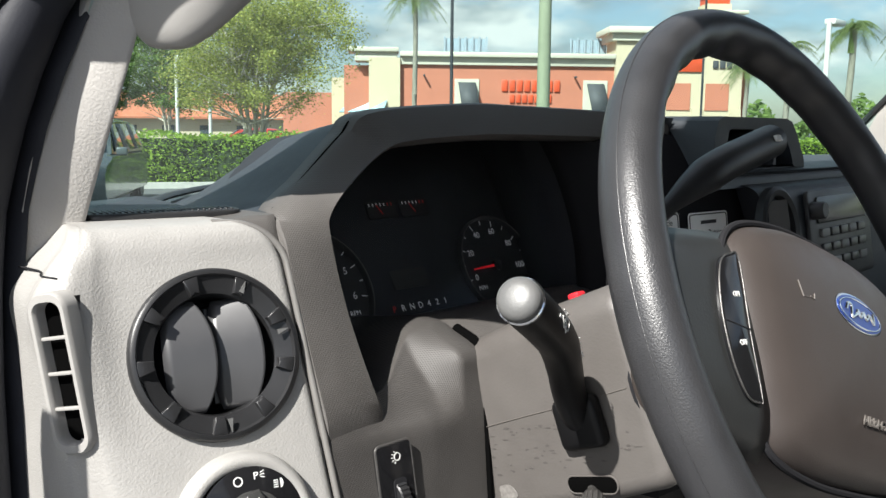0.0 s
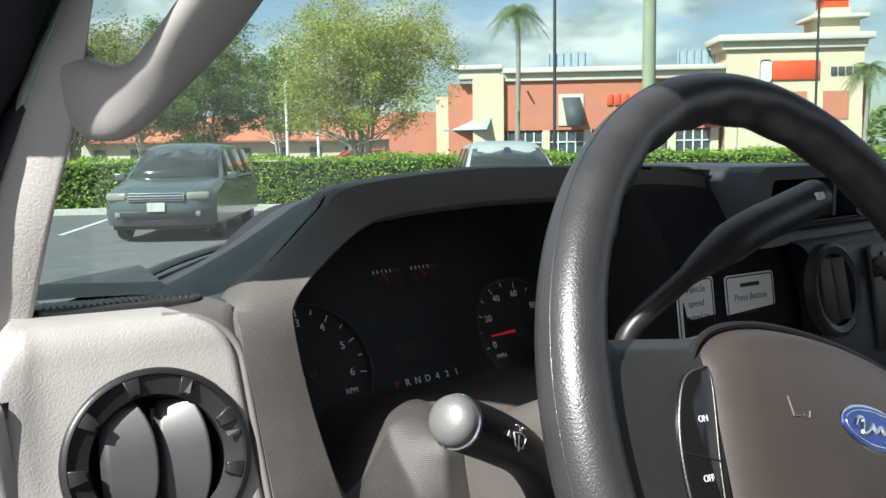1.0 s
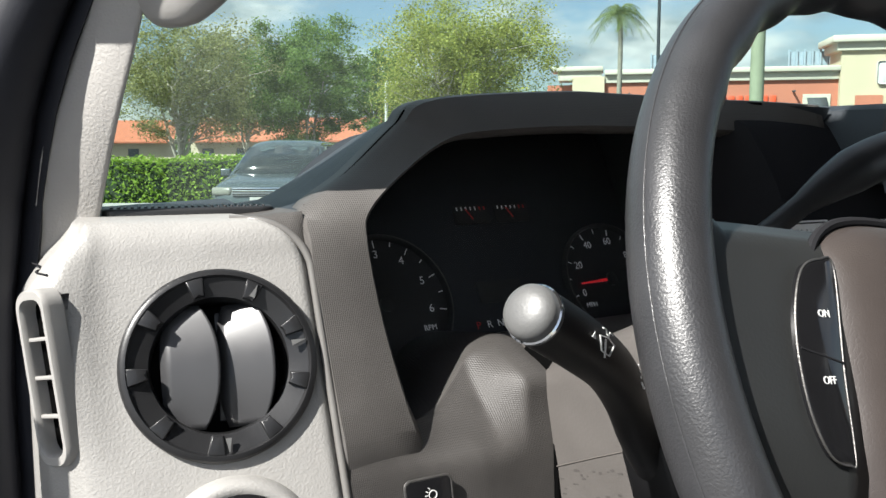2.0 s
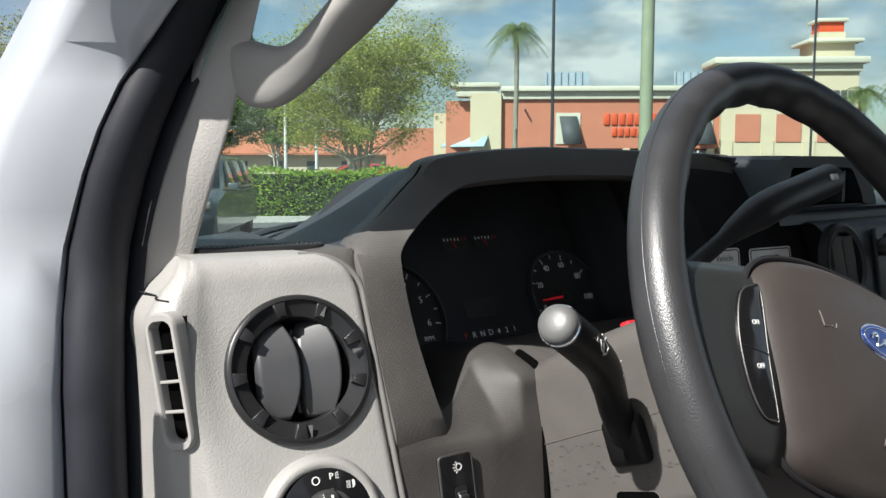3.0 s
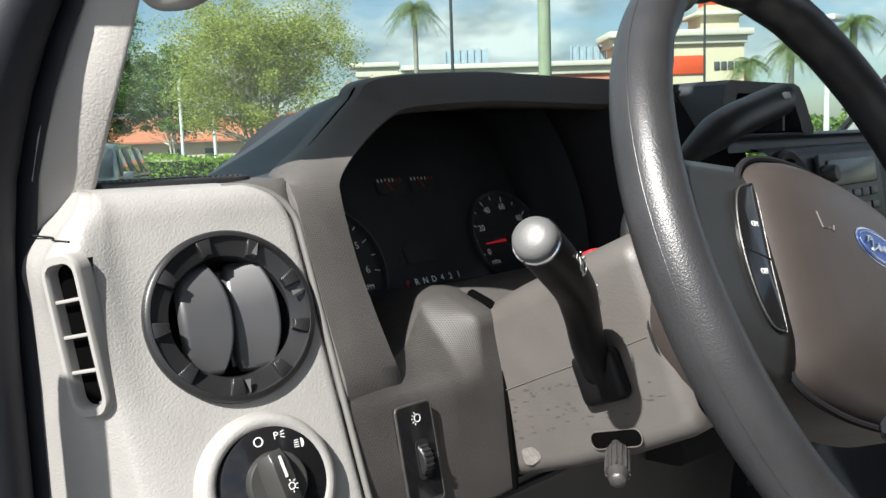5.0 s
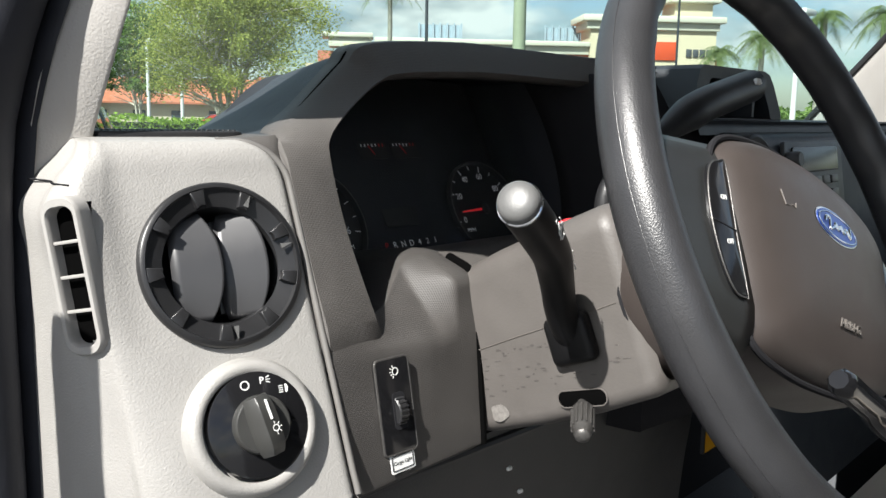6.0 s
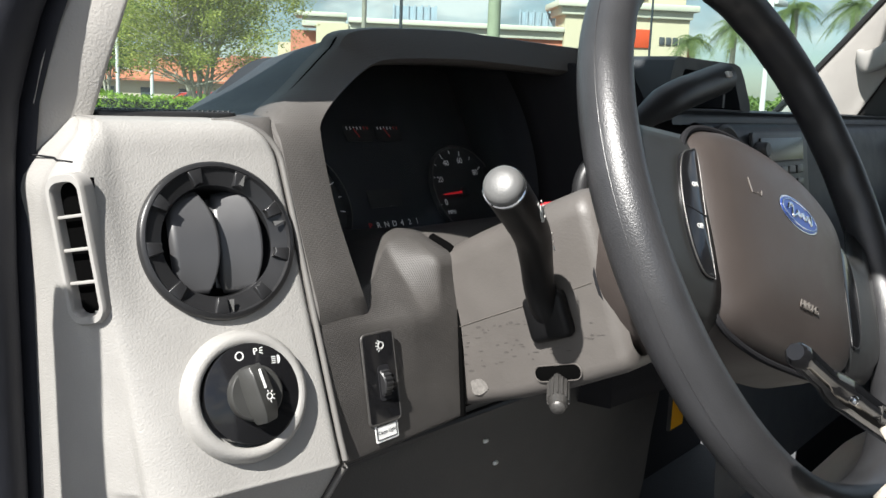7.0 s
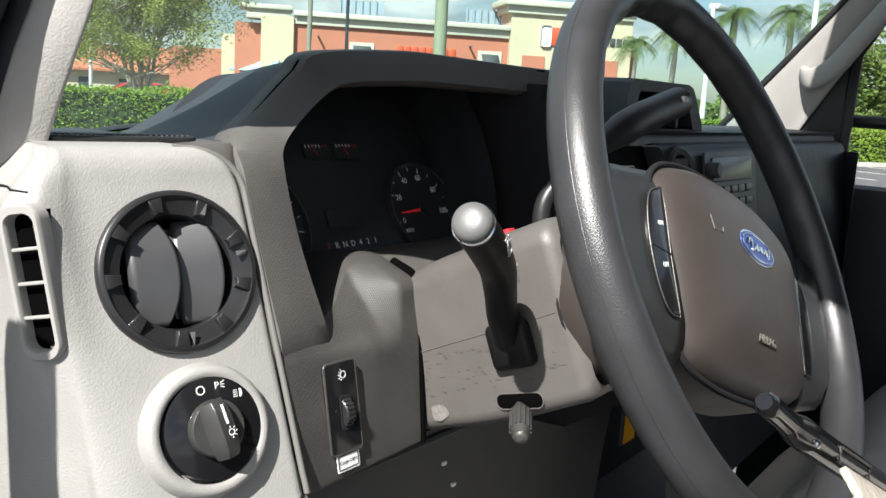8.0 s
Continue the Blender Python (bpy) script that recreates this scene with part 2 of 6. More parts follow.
M_RED_ROOF = mat("terracotta_roof", (0.38, 0.125, 0.065), 0.8, spread=0.12, scale=2, bump=0.4, bscale=10)
M_ROOF_RAIL = mat("blue_grey_screen", (0.28, 0.36, 0.42), 0.6, spread=0.1, scale=2)
M_BARK = mat("pale_bark", (0.42, 0.38, 0.31), 0.9, spread=0.2, scale=6, bump=0.6, bscale=30)
M_PALM_BARK = mat("palm_bark", (0.22, 0.21, 0.17), 0.9, spread=0.15, scale=5, bump=0.5, bscale=20)
M_CONCRETE_POLE = mat("greenish_concrete_pole", (0.22, 0.25, 0.17), 0.8, spread=0.1, scale=3)
M_BLACK_POLE = mat("black_painted_pole", (0.02, 0.025, 0.03), 0.5, spread=0.1)


def leaf_mat(name, dark, light):
    m = bpy.data.materials.new(name)
    m.use_nodes = True
    n, l = m.node_tree.nodes, m.node_tree.links
    b = n["Principled BSDF"]
    g = n.new("ShaderNodeNewGeometry")
    r = n.new("ShaderNodeValToRGB")
    r.color_ramp.elements[0].color, r.color_ramp.elements[1].color = (*dark, 1), (*light, 1)
    l.new(g.outputs["Random Per Island"], r.inputs["Fac"])
    l.new(r.outputs["Color"], b.inputs["Base Color"])
    b.inputs["Roughness"].default_value = 0.7
    b.inputs["Specular IOR Level"].default_value = 0.12
    tl = n.new("ShaderNodeBsdfTranslucent")
    l.new(r.outputs["Color"], tl.inputs["Color"])
    mx = n.new("ShaderNodeMixShader")
    mx.inputs["Fac"].default_value = 0.5
    l.new(b.outputs["BSDF"], mx.inputs[1])
    l.new(tl.outputs["BSDF"], mx.inputs[2])
    l.new(mx.outputs["Shader"], n["Material Output"].inputs["Surface"])
    return m


# near-black green: shade between the hedge leaves, painted on the core
M_HEDGE_SHADE = mat("hedge_core_shade", (0.018, 0.035, 0.010), 0.9, spread=0.3, scale=6, bump=0.5, bscale=20)
M_LEAF_PALM_STEM = mat("green_palm_shaft", (0.16, 0.22, 0.07), 0.6, spread=0.1, scale=4)
M_LEAF_HEDGE = leaf_mat("hedge_leaves", (0.16, 0.27, 0.04), (0.32, 0.45, 0.08))
M_LEAF_YELLOW = leaf_mat("yellow_green_leaves", (0.16, 0.21, 0.05), (0.48, 0.49, 0.13))
M_LEAF_GREEN = leaf_mat("green_leaves", (0.07, 0.125, 0.04), (0.24, 0.34, 0.10))
M_LEAF_OLIVE = leaf_mat("olive_leaves", (0.14, 0.16, 0.065), (0.38, 0.38, 0.17))
M_LEAF_PALM = leaf_mat("palm_fronds", (0.09, 0.13, 0.05), (0.24, 0.30, 0.12))


# ---- mesh helpers ----
def thing(name, label, category, m=None, group="", kind=""):
    ob = new(name)
    ob.empty_display_size = 0.05
    if m is not None:
        ob.matrix_world = m
    return tagged(ob, label, category, group, kind)


def mesh_of(name, bm, material, smooth=True, angle=40):
    me = bpy.data.meshes.new(name)
    bmesh.ops.recalc_face_normals(bm, faces=bm.faces)
    bm.to_mesh(me)
    bm.free()
    me.materials.append(material)
    if smooth:
        me.shade_smooth()
        me.set_sharp_from_angle(angle=radians(angle))
    return me


def part(name, bm, material, parent=None, label="", smooth=True, m=None, angle=40):
    ob = new(name, mesh_of(name, bm, material, smooth, angle))
    if parent is not None:
        ob.parent = parent
    if m is not None:
        ob.matrix_local = m
    return tagged(ob, label) if label else ob


def solid(name, bm, material, label, category, kind="", group="", smooth=True, angle=40):
    return tagged(part(name, bm, material, None, "", smooth, None, angle), label, category, group, kind)


def shell(ob, thickness):
    mod = ob.modifiers.new("thickness", "SOLIDIFY")
    mod.thickness, mod.offset = thickness, 0.0
    return ob


def spline(pts, n, closed=False):
    """n points along a smooth curve through pts, evenly by index."""
    P = [Vector(p) for p in pts]
    k = len(P)
    out = []
    spans = k if closed else k - 1
    for i in range(n):
        f = i / n * spans if closed else i / (n - 1) * spans
        a = min(int(f), spans - 1)
        t = f - a
        if closed:
            p0, p1, p2, p3 = P[(a - 1) % k], P[a % k], P[(a + 1) % k], P[(a + 2) % k]
        else:
            p1, p2 = P[a], P[a + 1]
            p0 = P[a - 1] if a > 0 else p1 * 2 - p2
            p3 = P[a + 2] if a + 2 < k else p2 * 2 - p1
        out.append(0.5 * (2 * p1 + (p2 - p0) * t + (2 * p0 - 5 * p1 + 4 * p2 - p3) * t * t + (3 * p1 - p0 - 3 * p2 + p3) * t ** 3))
    return out


def grid(rows, bm=None, wrap=False):
    bm = bm or bmesh.new()
    vs = [[bm.verts.new(p) for p in r] for r in rows]
    for a, b in zip(vs, vs[1:]):
        n = len(a)
        for i in range(n if wrap else n - 1):
            q = (a[i], a[(i + 1) % n], b[(i + 1) % n], b[i])
            if len(set(q)) == 4:
                bm.faces.new(q)
    return bm


def smooth_grid(rows, nu, nv):
    """rows of points, made smooth both ways: nu points along a row, nv rows."""
    fine = [spline(r, nu) for r in rows]
    cols = [spline([r[i] for r in fine], nv) for i in range(nu)]
    return [[cols[i][j] for i in range(nu)] for j in range(nv)]


def soften(rows, times):
    """Rounds off the folds of a grid of points; its border stays."""
    for _ in range(times):
        rows = [[p if j in (0, len(rows) - 1) or i in (0, len(r) - 1) else (rows[j - 1][i] + rows[j + 1][i] + r[i - 1] + r[i + 1] + p * 2) / 6 for i, p in enumerate(r)] for j, r in enumerate(rows)]
    return rows


def box(size, at=(0, 0, 0), bevel=0.0, seg=2, bm=None, rot=None):
    bm = bm or bmesh.new()
    m = Matrix.Translation(at) @ (rot.to_4x4() if rot is not None else Matrix()) @ Matrix.Diagonal((*size, 1))
    r = bmesh.ops.create_cube(bm, size=1, matrix=m)
    if bevel:
        es = list({e for v in r["verts"] for e in v.link_edges})
        bmesh.ops.bevel(bm, geom=es, offset=bevel, segments=seg, profile=0.5, affect="EDGES")
    return bm


def tube(pts, radii, n=16, closed=False, bm=None, caps=True, squash=1.0, up=(0, 0, 1)):
    bm = bm or bmesh.new()
    P = [Vector(p) for p in pts]
    if not hasattr(radii, "__len__"):
        radii = [radii] * len(P)
    rings = []
    ref = Vector(up)
    k = len(P)
    for i, p in enumerate(P):
        d = (P[(i + 1) % k] - P[i - 1]) if closed else (P[min(i + 1, k - 1)] - P[max(i - 1, 0)])
        d.normalize()
        side = d.cross(ref)
        if side.length < 1e-4:
            side = d.orthogonal()
        side.normalize()
        o = side.cross(d)
        rings.append([bm.verts.new(p + radii[i] * (math.cos(2 * math.pi * j / n) * side + squash * math.sin(2 * math.pi * j / n) * o)) for j in range(n)])
    pairs = list(zip(rings, rings[1:])) + ([(rings[-1], rings[0])] if closed else [])
    for a, b in pairs:
        for j in range(n):
            bm.faces.new((a[j], a[(j + 1) % n], b[(j + 1) % n], b[j]))
    if caps and not closed:
        bm.faces.new(rings[0])
        bm.faces.new(rings[-1])
    return bm


def lathe(profile, n=48, bm=None, cap=True):
    """profile of (radius, z), turned about z."""
    bm = bm or bmesh.new()
    rings = []
    for r, z in profile:
        if r < 1e-6:
            rings.append([bm.verts.new((0, 0, z))])
        else:
            rings.append([bm.verts.new((r * math.cos(2 * math.pi * j / n), r * math.sin(2 * math.pi * j / n), z)) for j in range(n)])
    for a, b in zip(rings, rings[1:]):
        for j in range(n):
            k = (j + 1) % n
            if len(a) == 1 and len(b) == 1:
                continue
            if len(a) == 1:
                bm.faces.new((a[0], b[j], b[k]))
            elif len(b) == 1:
                bm.faces.new((a[j], a[k], b[0]))
            else:
                bm.faces.new((a[j], a[k], b[k], b[j]))
    return bm


def plate(outline, depth, bevel=0.0, bm=None, z0=0.0):
    """An outline of (x, y) raised from z0 to z0 + depth, its upper edge rounded by bevel."""
    bm = bm or bmesh.new()
    n = len(outline)
    cx, cy = sum(p[0] for p in outline) / n, sum(p[1] for p in outline) / n

    def ring(z, inset):
        out = []
        for i, (x, y) in enumerate(outline):
            a, b = Vector(outline[i - 1]), Vector(outline[(i + 1) % n])
            d = (b - a)
            nrm = Vector((-d.y, d.x))
            if nrm.length > 0:
                nrm.normalize()
            if nrm.dot(Vector((cx - x, cy - y))) < 0:
                nrm = -nrm
            out.append(bm.verts.new((x + nrm.x * inset, y + nrm.y * inset, z)))
        return out

    rings = [ring(z0, 0)]
    if bevel:
        for k in range(4):
            a = math.pi / 2 * k / 3
            rings.append(ring(z0 + depth - bevel + bevel * math.sin(a), bevel * (1 - math.cos(a))))
    else:
        rings.append(ring(z0 + depth, 0))
    for a, b in zip(rings, rings[1:]):
        for i in range(n):
            bm.faces.new((a[i], a[(i + 1) % n], b[(i + 1) % n], b[i]))
    bm.faces.new(rings[0])
    bm.faces.new(rings[-1])
    return bm


def rounded(w, h, r, n=5, cx=0.0, cy=0.0):
    out = []
    for qx, qy, a0 in ((1, 1, 0), (-1, 1, 90), (-1, -1, 180), (1, -1, 270)):
        for k in range(n + 1):
            a = radians(a0 + 90 * k / n)
            out.append((cx + qx * (w / 2 - r) + r * math.cos(a), cy + qy * (h / 2 - r) + r * math.sin(a)))
    return out


def ellipse(a, b, n=40, cx=0.0, cy=0.0):
    return [(cx + a * math.cos(2 * math.pi * k / n), cy + b * math.sin(2 * math.pi * k / n)) for k in range(n)]


def text(name, body, size, material, parent, m, align="CENTER", extrude=0.00015):
    cu = bpy.data.curves.new(name, "FONT")
    cu.body, cu.size, cu.extrude, cu.align_x, cu.align_y = body, size, extrude, align, "CENTER"
    cu.resolution_u = 3
    tmp = new("lettering", cu)
    dg = bpy.context.evaluated_depsgraph_get()
    me = bpy.data.meshes.new_from_object(tmp.evaluated_get(dg))
    bpy.data.objects.remove(tmp)
    bpy.data.curves.remove(cu)
    me.materials.clear()
    me.materials.append(material)
    ob = new(name, me)
    ob.parent = parent
    ob.matrix_local = m
    return ob


def frame_of(origin, normal, up=(0, 0, 1)):
    """A pose whose z axis is the normal and whose y axis points up as far as it can."""
    z = Vector(normal).normalized()
    x = Vector(up).cross(z).normalized()
    y = z.cross(x)
    m = Matrix((x, y, z)).transposed().to_4x4()
    m.translation = Vector(origin)
    return m


# ---- dashboard ----
dash = thing("dashboard", "light grey and charcoal plastic van dashboard, sunlit and dusty", "dashboard", Matrix())


def pod_y(x, z):
    return 0.447 + 0.35 * (z - 1.414) - 0.22 * (x - 0.267)


def pod_row(z, back=0.0, zz=None):
    zz = z if zz is None else zz
    s = z - 1.415
    e = min(1.0, max(0.0, (zz - 1.449) / 0.043))
    e = e * e * (3 - 2 * e)
    under = max(0.0, 1.264 - z)
    fall = 0.17 * s if s < 0 else 0.26 * s
    pts = [(0.1755 + 0.026 * e, 0.60, zz), (0.176 + 0.026 * e, 0.56, zz), (0.1765 + 0.026 * e, 0.512, zz),
           (0.1746 - 0.076 * s + 0.028 * e, 0.4845 + 0.17 * s, zz), (0.1794 - 0.076 * s + 0.026 * e, 0.4716 + 0.17 * s + 0.006 * e, zz), (0.1848 - 0.076 * s + 0.023 * e, 0.4615 + fall + 0.008 * e, zz),
           (0.1955 + 0.011 * e, (0.4605 + fall + pod_y(0.205, z)) / 2 - 0.0010 + 0.004 * e, zz), (0.214 + 0.003 * e, pod_y(0.214, z), zz),
           (0.25, pod_y(0.25, z), zz), (0.28, pod_y(0.28, z), zz), (0.305, pod_y(0.305, z), zz), (0.314, pod_y(0.314, z) + 0.001, zz), (0.319, pod_y(0.319, z) + 0.006, zz)]
    # the foot of the panel turns under, and the upper inner corner is rounded
    pts = [(x, y + 0.95 * under * min(1.0, max(0.0, (x - 0.18) / 0.02)), w) for x, y, w in pts]
    over = min(1.0, max(0.0, (zz - 1.462) / 0.030))
    reach = (0.289 + 0.030 * math.sqrt(1.0 - over * over) - 0.25) / 0.069
    pts = [(0.25 + (x - 0.25) * reach if x > 0.25 else x, y, w) for x, y, w in pts]
    return [(x + (0.35 * back if k < 6 and zz > 1.4 else 0.0), y + back * min(1.0, max(0.0, (0.60 - y) / 0.1)), w) for k, (x, y, w) in enumerate(pts)]


rows = [pod_row(z) for z in (1.19, 1.22, 1.245, 1.256, 1.261, 1.264, 1.267, 1.272, 1.285, 1.31, 1.34, 1.38, 1.42, 1.45, 1.468)]
rows = [pod_row(1.19, 0.03, 1.184), pod_row(1.19, 0.006, 1.1855)] + rows
rows += [pod_row(1.480), pod_row(1.485, 0.004, 1.4875), pod_row(1.485, 0.014, 1.4915), pod_row(1.485, 0.045, 1.4925), pod_row(1.485, 0.09, 1.4925)]
bm = grid(smooth_grid(rows, 110, 116))
VENT_C = Vector((0.2628, pod_y(0.2628, 1.4150), 1.4150))
bmesh.ops.delete(bm, geom=[f for f in bm.faces if (f.calc_center_median() - VENT_C).length < 0.044], context="FACES")
SIDE_VENT = frame_of((0.1801, 0.4702, 1.4150), (-1.0, -0.45, 0.0)) @ Matrix.Rotation(radians(10.5), 4, "Z")
to_vent = SIDE_VENT.inverted()
bmesh.ops.delete(bm, geom=[f for f in bm.faces for q in [to_vent @ f.calc_center_median()] if abs(q.x) < 0.0105 and abs(q.y) < 0.0415 and abs(q.z) < 0.012], context="FACES")
side = bm.copy()
bmesh.ops.delete(bm, geom=[f for f in bm.faces if f.calc_center_median().x < 0.1835 and f.calc_center_median().z <= 1.4665], context="FACES")
bmesh.ops.delete(side, geom=[f for f in side.faces if f.calc_center_median().x >= 0.1835 or f.calc_center_median().z > 1.4665], context="FACES")
part("end_panel", bm, M_POD, dash, "light grey grained plastic end panel")
part("end_panel_side", side, M_POD, dash, "light grey side of the end panel")

# taupe bezel round the instruments: outer edge and opening edge
INNER = [(0.375, 0.4185, 1.340), (0.372, 0.4225, 1.362), (0.366, 0.430, 1.385), (0.360, 0.446, 1.43), (0.357, 0.458, 1.475), (0.362, 0.463, 1.493), (0.389, 0.470, 1.515),
         (0.425, 0.477, 1.535), (0.46, 0.481, 1.541), (0.537, 0.483, 1.545), (0.60, 0.482, 1.545), (0.66, 0.480, 1.544), (0.705, 0.475, 1.543), (0.75, 0.468, 1.541), (0.795, 0.455, 1.540)]
OUTER = [(0.319, 0.4155, 1.340), (0.319, pod_y(0.319, 1.362) + 0.001, 1.362), (0.319, pod_y(0.319, 1.385) + 0.003, 1.385), (0.319, pod_y(0.319, 1.43) + 0.004, 1.43), (0.319, pod_y(0.319, 1.475) + 0.004, 1.475),
         (0.326, 0.478, 1.495), (0.364, 0.494, 1.516), (0.398, 0.495, 1.545), (0.424, 0.495, 1.563), (0.537, 0.499, 1.572), (0.60, 0.497, 1.572), (0.66, 0.493, 1.571), (0.705, 0.487, 1.570), (0.75, 0.478, 1.569), (0.797, 0.465, 1.567)]
inn, out_ = spline(INNER, 90), spline(OUTER, 90)
brow = [[], [], [], [], [], [], [], []]
for i, (a, b) in enumerate(zip(inn, out_)):
    d = b - a
    lift = Vector((0, -0.004, 0.001)) * min(1.0, max(0.0, (i - 3) / 9))
    for k, (f, up, y) in enumerate(((-0.10, 0.0, 0.010), (-0.02, 0.2, 0.002), (0.05, 0.9, 0.0), (0.35, 1.0, 0.0), (0.7, 1.0, 0.0), (0.93, 0.8, 0.0), (1.0, 0.0, 0.003), (1.02, -1.0, 0.012))):
        brow[k].append(a + d * f + lift * up + Vector((0, y, 0)))
shell(part("instrument_surround", grid(brow), M_BEZEL, dash, "taupe textured plastic instrument surround"), 0.002)

# dark tunnel from the opening to the gauges
CL_N = Vector((0, -1.0, 0.5)).normalized()


def cl_y(z):
    return 0.578 + 0.5 * (z - 1.436)


TUN = [(0.366, 0.434, 1.345), (0.362, 0.440, 1.385), (0.357, 0.452, 1.43), (0.354, 0.464, 1.475), (0.359, 0.469, 1.495), (0.387, 0.476, 1.519), (0.423, 0.483, 1.539), (0.46, 0.487, 1.546),
       (0.537, 0.489, 1.550), (0.60, 0.488, 1.550), (0.66, 0.486, 1.549), (0.695, 0.482, 1.547), (0.706, 0.478, 1.541), (0.708, 0.46, 1.48), (0.708, 0.45, 1.42), (0.708, 0.44, 1.345)]
mouth = spline(TUN, 90)
tun = [[], [], []]
for p in mouth:
    q = Vector((0.535 + (p.x - 0.535) * 0.97, 0, 1.452 + (p.z - 1.452) * 0.98))
    q.y = cl_y(q.z) + 0.004
    tun[0].append(p)
    tun[1].append(p.lerp(q, 0.5))
    tun[2].append(q)
shell(part("surround_tunnel", grid(tun), M_FACE, dash), 0.002)
# plain dark panel beside the gauges
rp = [[(0.698, y0 + 0.085, z), (0.701, y0 + 0.03, z)] + [(x, y0 - 0.02 * (x - 0.70) / 0.16, z) for x in (0.706, 0.712, 0.75, 0.80, 0.86)] for y0, z in ((0.40, 1.20), (0.402, 1.30), (0.408, 1.40), (0.416, 1.45), (0.435, 1.50), (0.462, 1.542), (0.475, 1.552))]
shell(part("side_panel", grid(smooth_grid(rp, 20, 30)), M_DARK, dash), 0.003)

# lower panel with the fold that rises to the column
def low_y(x, z):
    hug = min(1.0, max(0.0, (0.41 - x) / 0.04)) * max(0.0, z - 1.30)
    return 0.4065 + 0.17 * (z - 1.343) + 0.03 * (x - 0.35) + 0.13 * hug


LIP = [(0.319, 0.4255, 1.374), (0.345, 0.4268, 1.373), (0.368, 0.429, 1.368), (0.392, 0.438, 1.371), (0.412, 0.450, 1.381), (0.428, 0.459, 1.391), (0.438, 0.464, 1.397), (0.452, 0.469, 1.4005), (0.464, 0.474, 1.4015), (0.474, 0.479, 1.400)]
top = spline(LIP, 60)
lows = []
for z in (1.228, 1.251, 1.2575, 1.262, 1.30, 1.325, 1.345):
    back = 0.05 if z < 1.24 else 0.012 if z < 1.255 else 0.002 if z < 1.26 else 0
    row = []
    for p in top:
        x = p.x - ((0.009 + 0.008 * min(1, max(0, 1.345 - z) / 0.08)) * max(0, (p.x - 0.40) / 0.074))
        row.append(Vector((x, low_y(x, z) + back, z)))
    lows.append(row)
# from the flat face up over the scoop to the opening's lower edge; the fold stands at the far side
for f in (0.25, 0.5, 0.75, 0.93, 1.0):
    row = []
    for p in top:
        fold = min(1.0, max(0.0, (p.x - 0.428) / 0.022))
        z = 1.345 + (p.z - 1.345) * f
        y0 = low_y(p.x, 1.345)
        scoop = y0 + (p.y - y0) * f
        proud = y0 + (p.y - y0) * max(0.0, f - 0.74) / 0.26 * 0.60 + 0.22 * (z - 1.345)
        row.append(Vector((p.x - 0.010 * (1 - f) * max(0, (p.x - 0.40) / 0.074), scoop * (1 - fold) + proud * fold, z)))
    lows.append(row)
for dy, dz in ((0.004, 0.0004), (0.03, -0.003), (0.11, -0.016)):
    lows.append([Vector((p.x, p.y + dy * min(1.0, max(0.0, (p.x - 0.362) / 0.02)), p.z + dz)) for p in top])
low_grid = soften(smooth_grid(lows, 90, 80), 7)
part("lower_panel", grid(low_grid), M_BEZEL_SHADE, dash, "scuffed taupe textured lower panel, its shade put into a darker base colour")
srnd = random.Random(31)
for k in range(12):
    p = low_grid[srnd.randrange(34, 64)][srnd.randrange(34, 84)]
    q = srnd.uniform(0.0004, 0.0008)
    part("speck", box((q, q * 0.7, q), p), M_HUB_MARK, dash)
# near-black tube along the panel's edge, painting the shade of the column gap
gap_line = [r[-1] + Vector((0.0022, 0.0, 0)) for r in low_grid[14:57:3]]
part("column_gap_shade", tube(gap_line, [0.0030 + 0.0020 * max(0.0, (p.z - 1.36) / 0.04) for p in gap_line], 8), M_GAP, dash, "black strip standing in for the shaded gap beside the steering column")
# shelf behind the column, under the gauges
shelf = [[(x, y, z) for x in (0.470, 0.54, 0.60, 0.66, 0.73)] for y, z in ((0.43, 1.375), (0.47, 1.392), (0.49, 1.396), (0.51, 1.394), (0.57, 1.378))]
part("gauge_shelf", grid(smooth_grid(shelf, 24, 24)), M_BEZEL, dash)
# ridge between end panel and bezel, its highlight painted as a paler taupe
arc = []
for k in range(13):
    a = radians(90 * k / 12)
    x, z = 0.2895 + 0.030 * math.cos(a), 1.462 + 0.0285 * math.sin(a)
    arc.append(Vector((x, pod_y(x, z) + 0.0015 + 0.008 * (k / 12) ** 4, z)))
ridge = [(0.3195, pod_y(0.319, 1.225) + 0.038, 1.225), (0.3195, pod_y(0.319, 1.252) + 0.012, 1.252)] + [(0.3195, pod_y(0.319, z) + 0.0015, z) for z in (1.264, 1.28, 1.31, 1.35, 1.40, 1.44)] + [tuple(p) for p in arc] + [(0.281, arc[-1].y + 0.003, 1.4910)]
corner = []
for k, p in enumerate(arc):
    if k < 6:
        x, z = 0.3215, 1.462 + 0.0325 * k / 6
    else:
        x, z = 0.3215 - 0.032 * (k - 6) / 6, 1.4945 - 0.003 * (k - 6) / 6
    corner.append(Vector((x, pod_y(x, z) + 0.006 + 0.004 * k / 12, z)))
part("surround_corner", grid(soften([arc, [p.lerp(q, 0.33) for p, q in zip(arc, corner)], [p.lerp(q, 0.67) for p, q in zip(arc, corner)], corner, [p + Vector((0, 0.012, 0)) for p in corner], [p + Vector((0, 0.07, 0)) for p in corner]], 0)), M_BEZEL, dash)
part("ridge_trim", tube(spline(ridge, 50), 0.0022, 12), M_EDGE_HIGHLIGHT, dash, "smooth edge of the instrument surround, its highlight put into a paler colour")

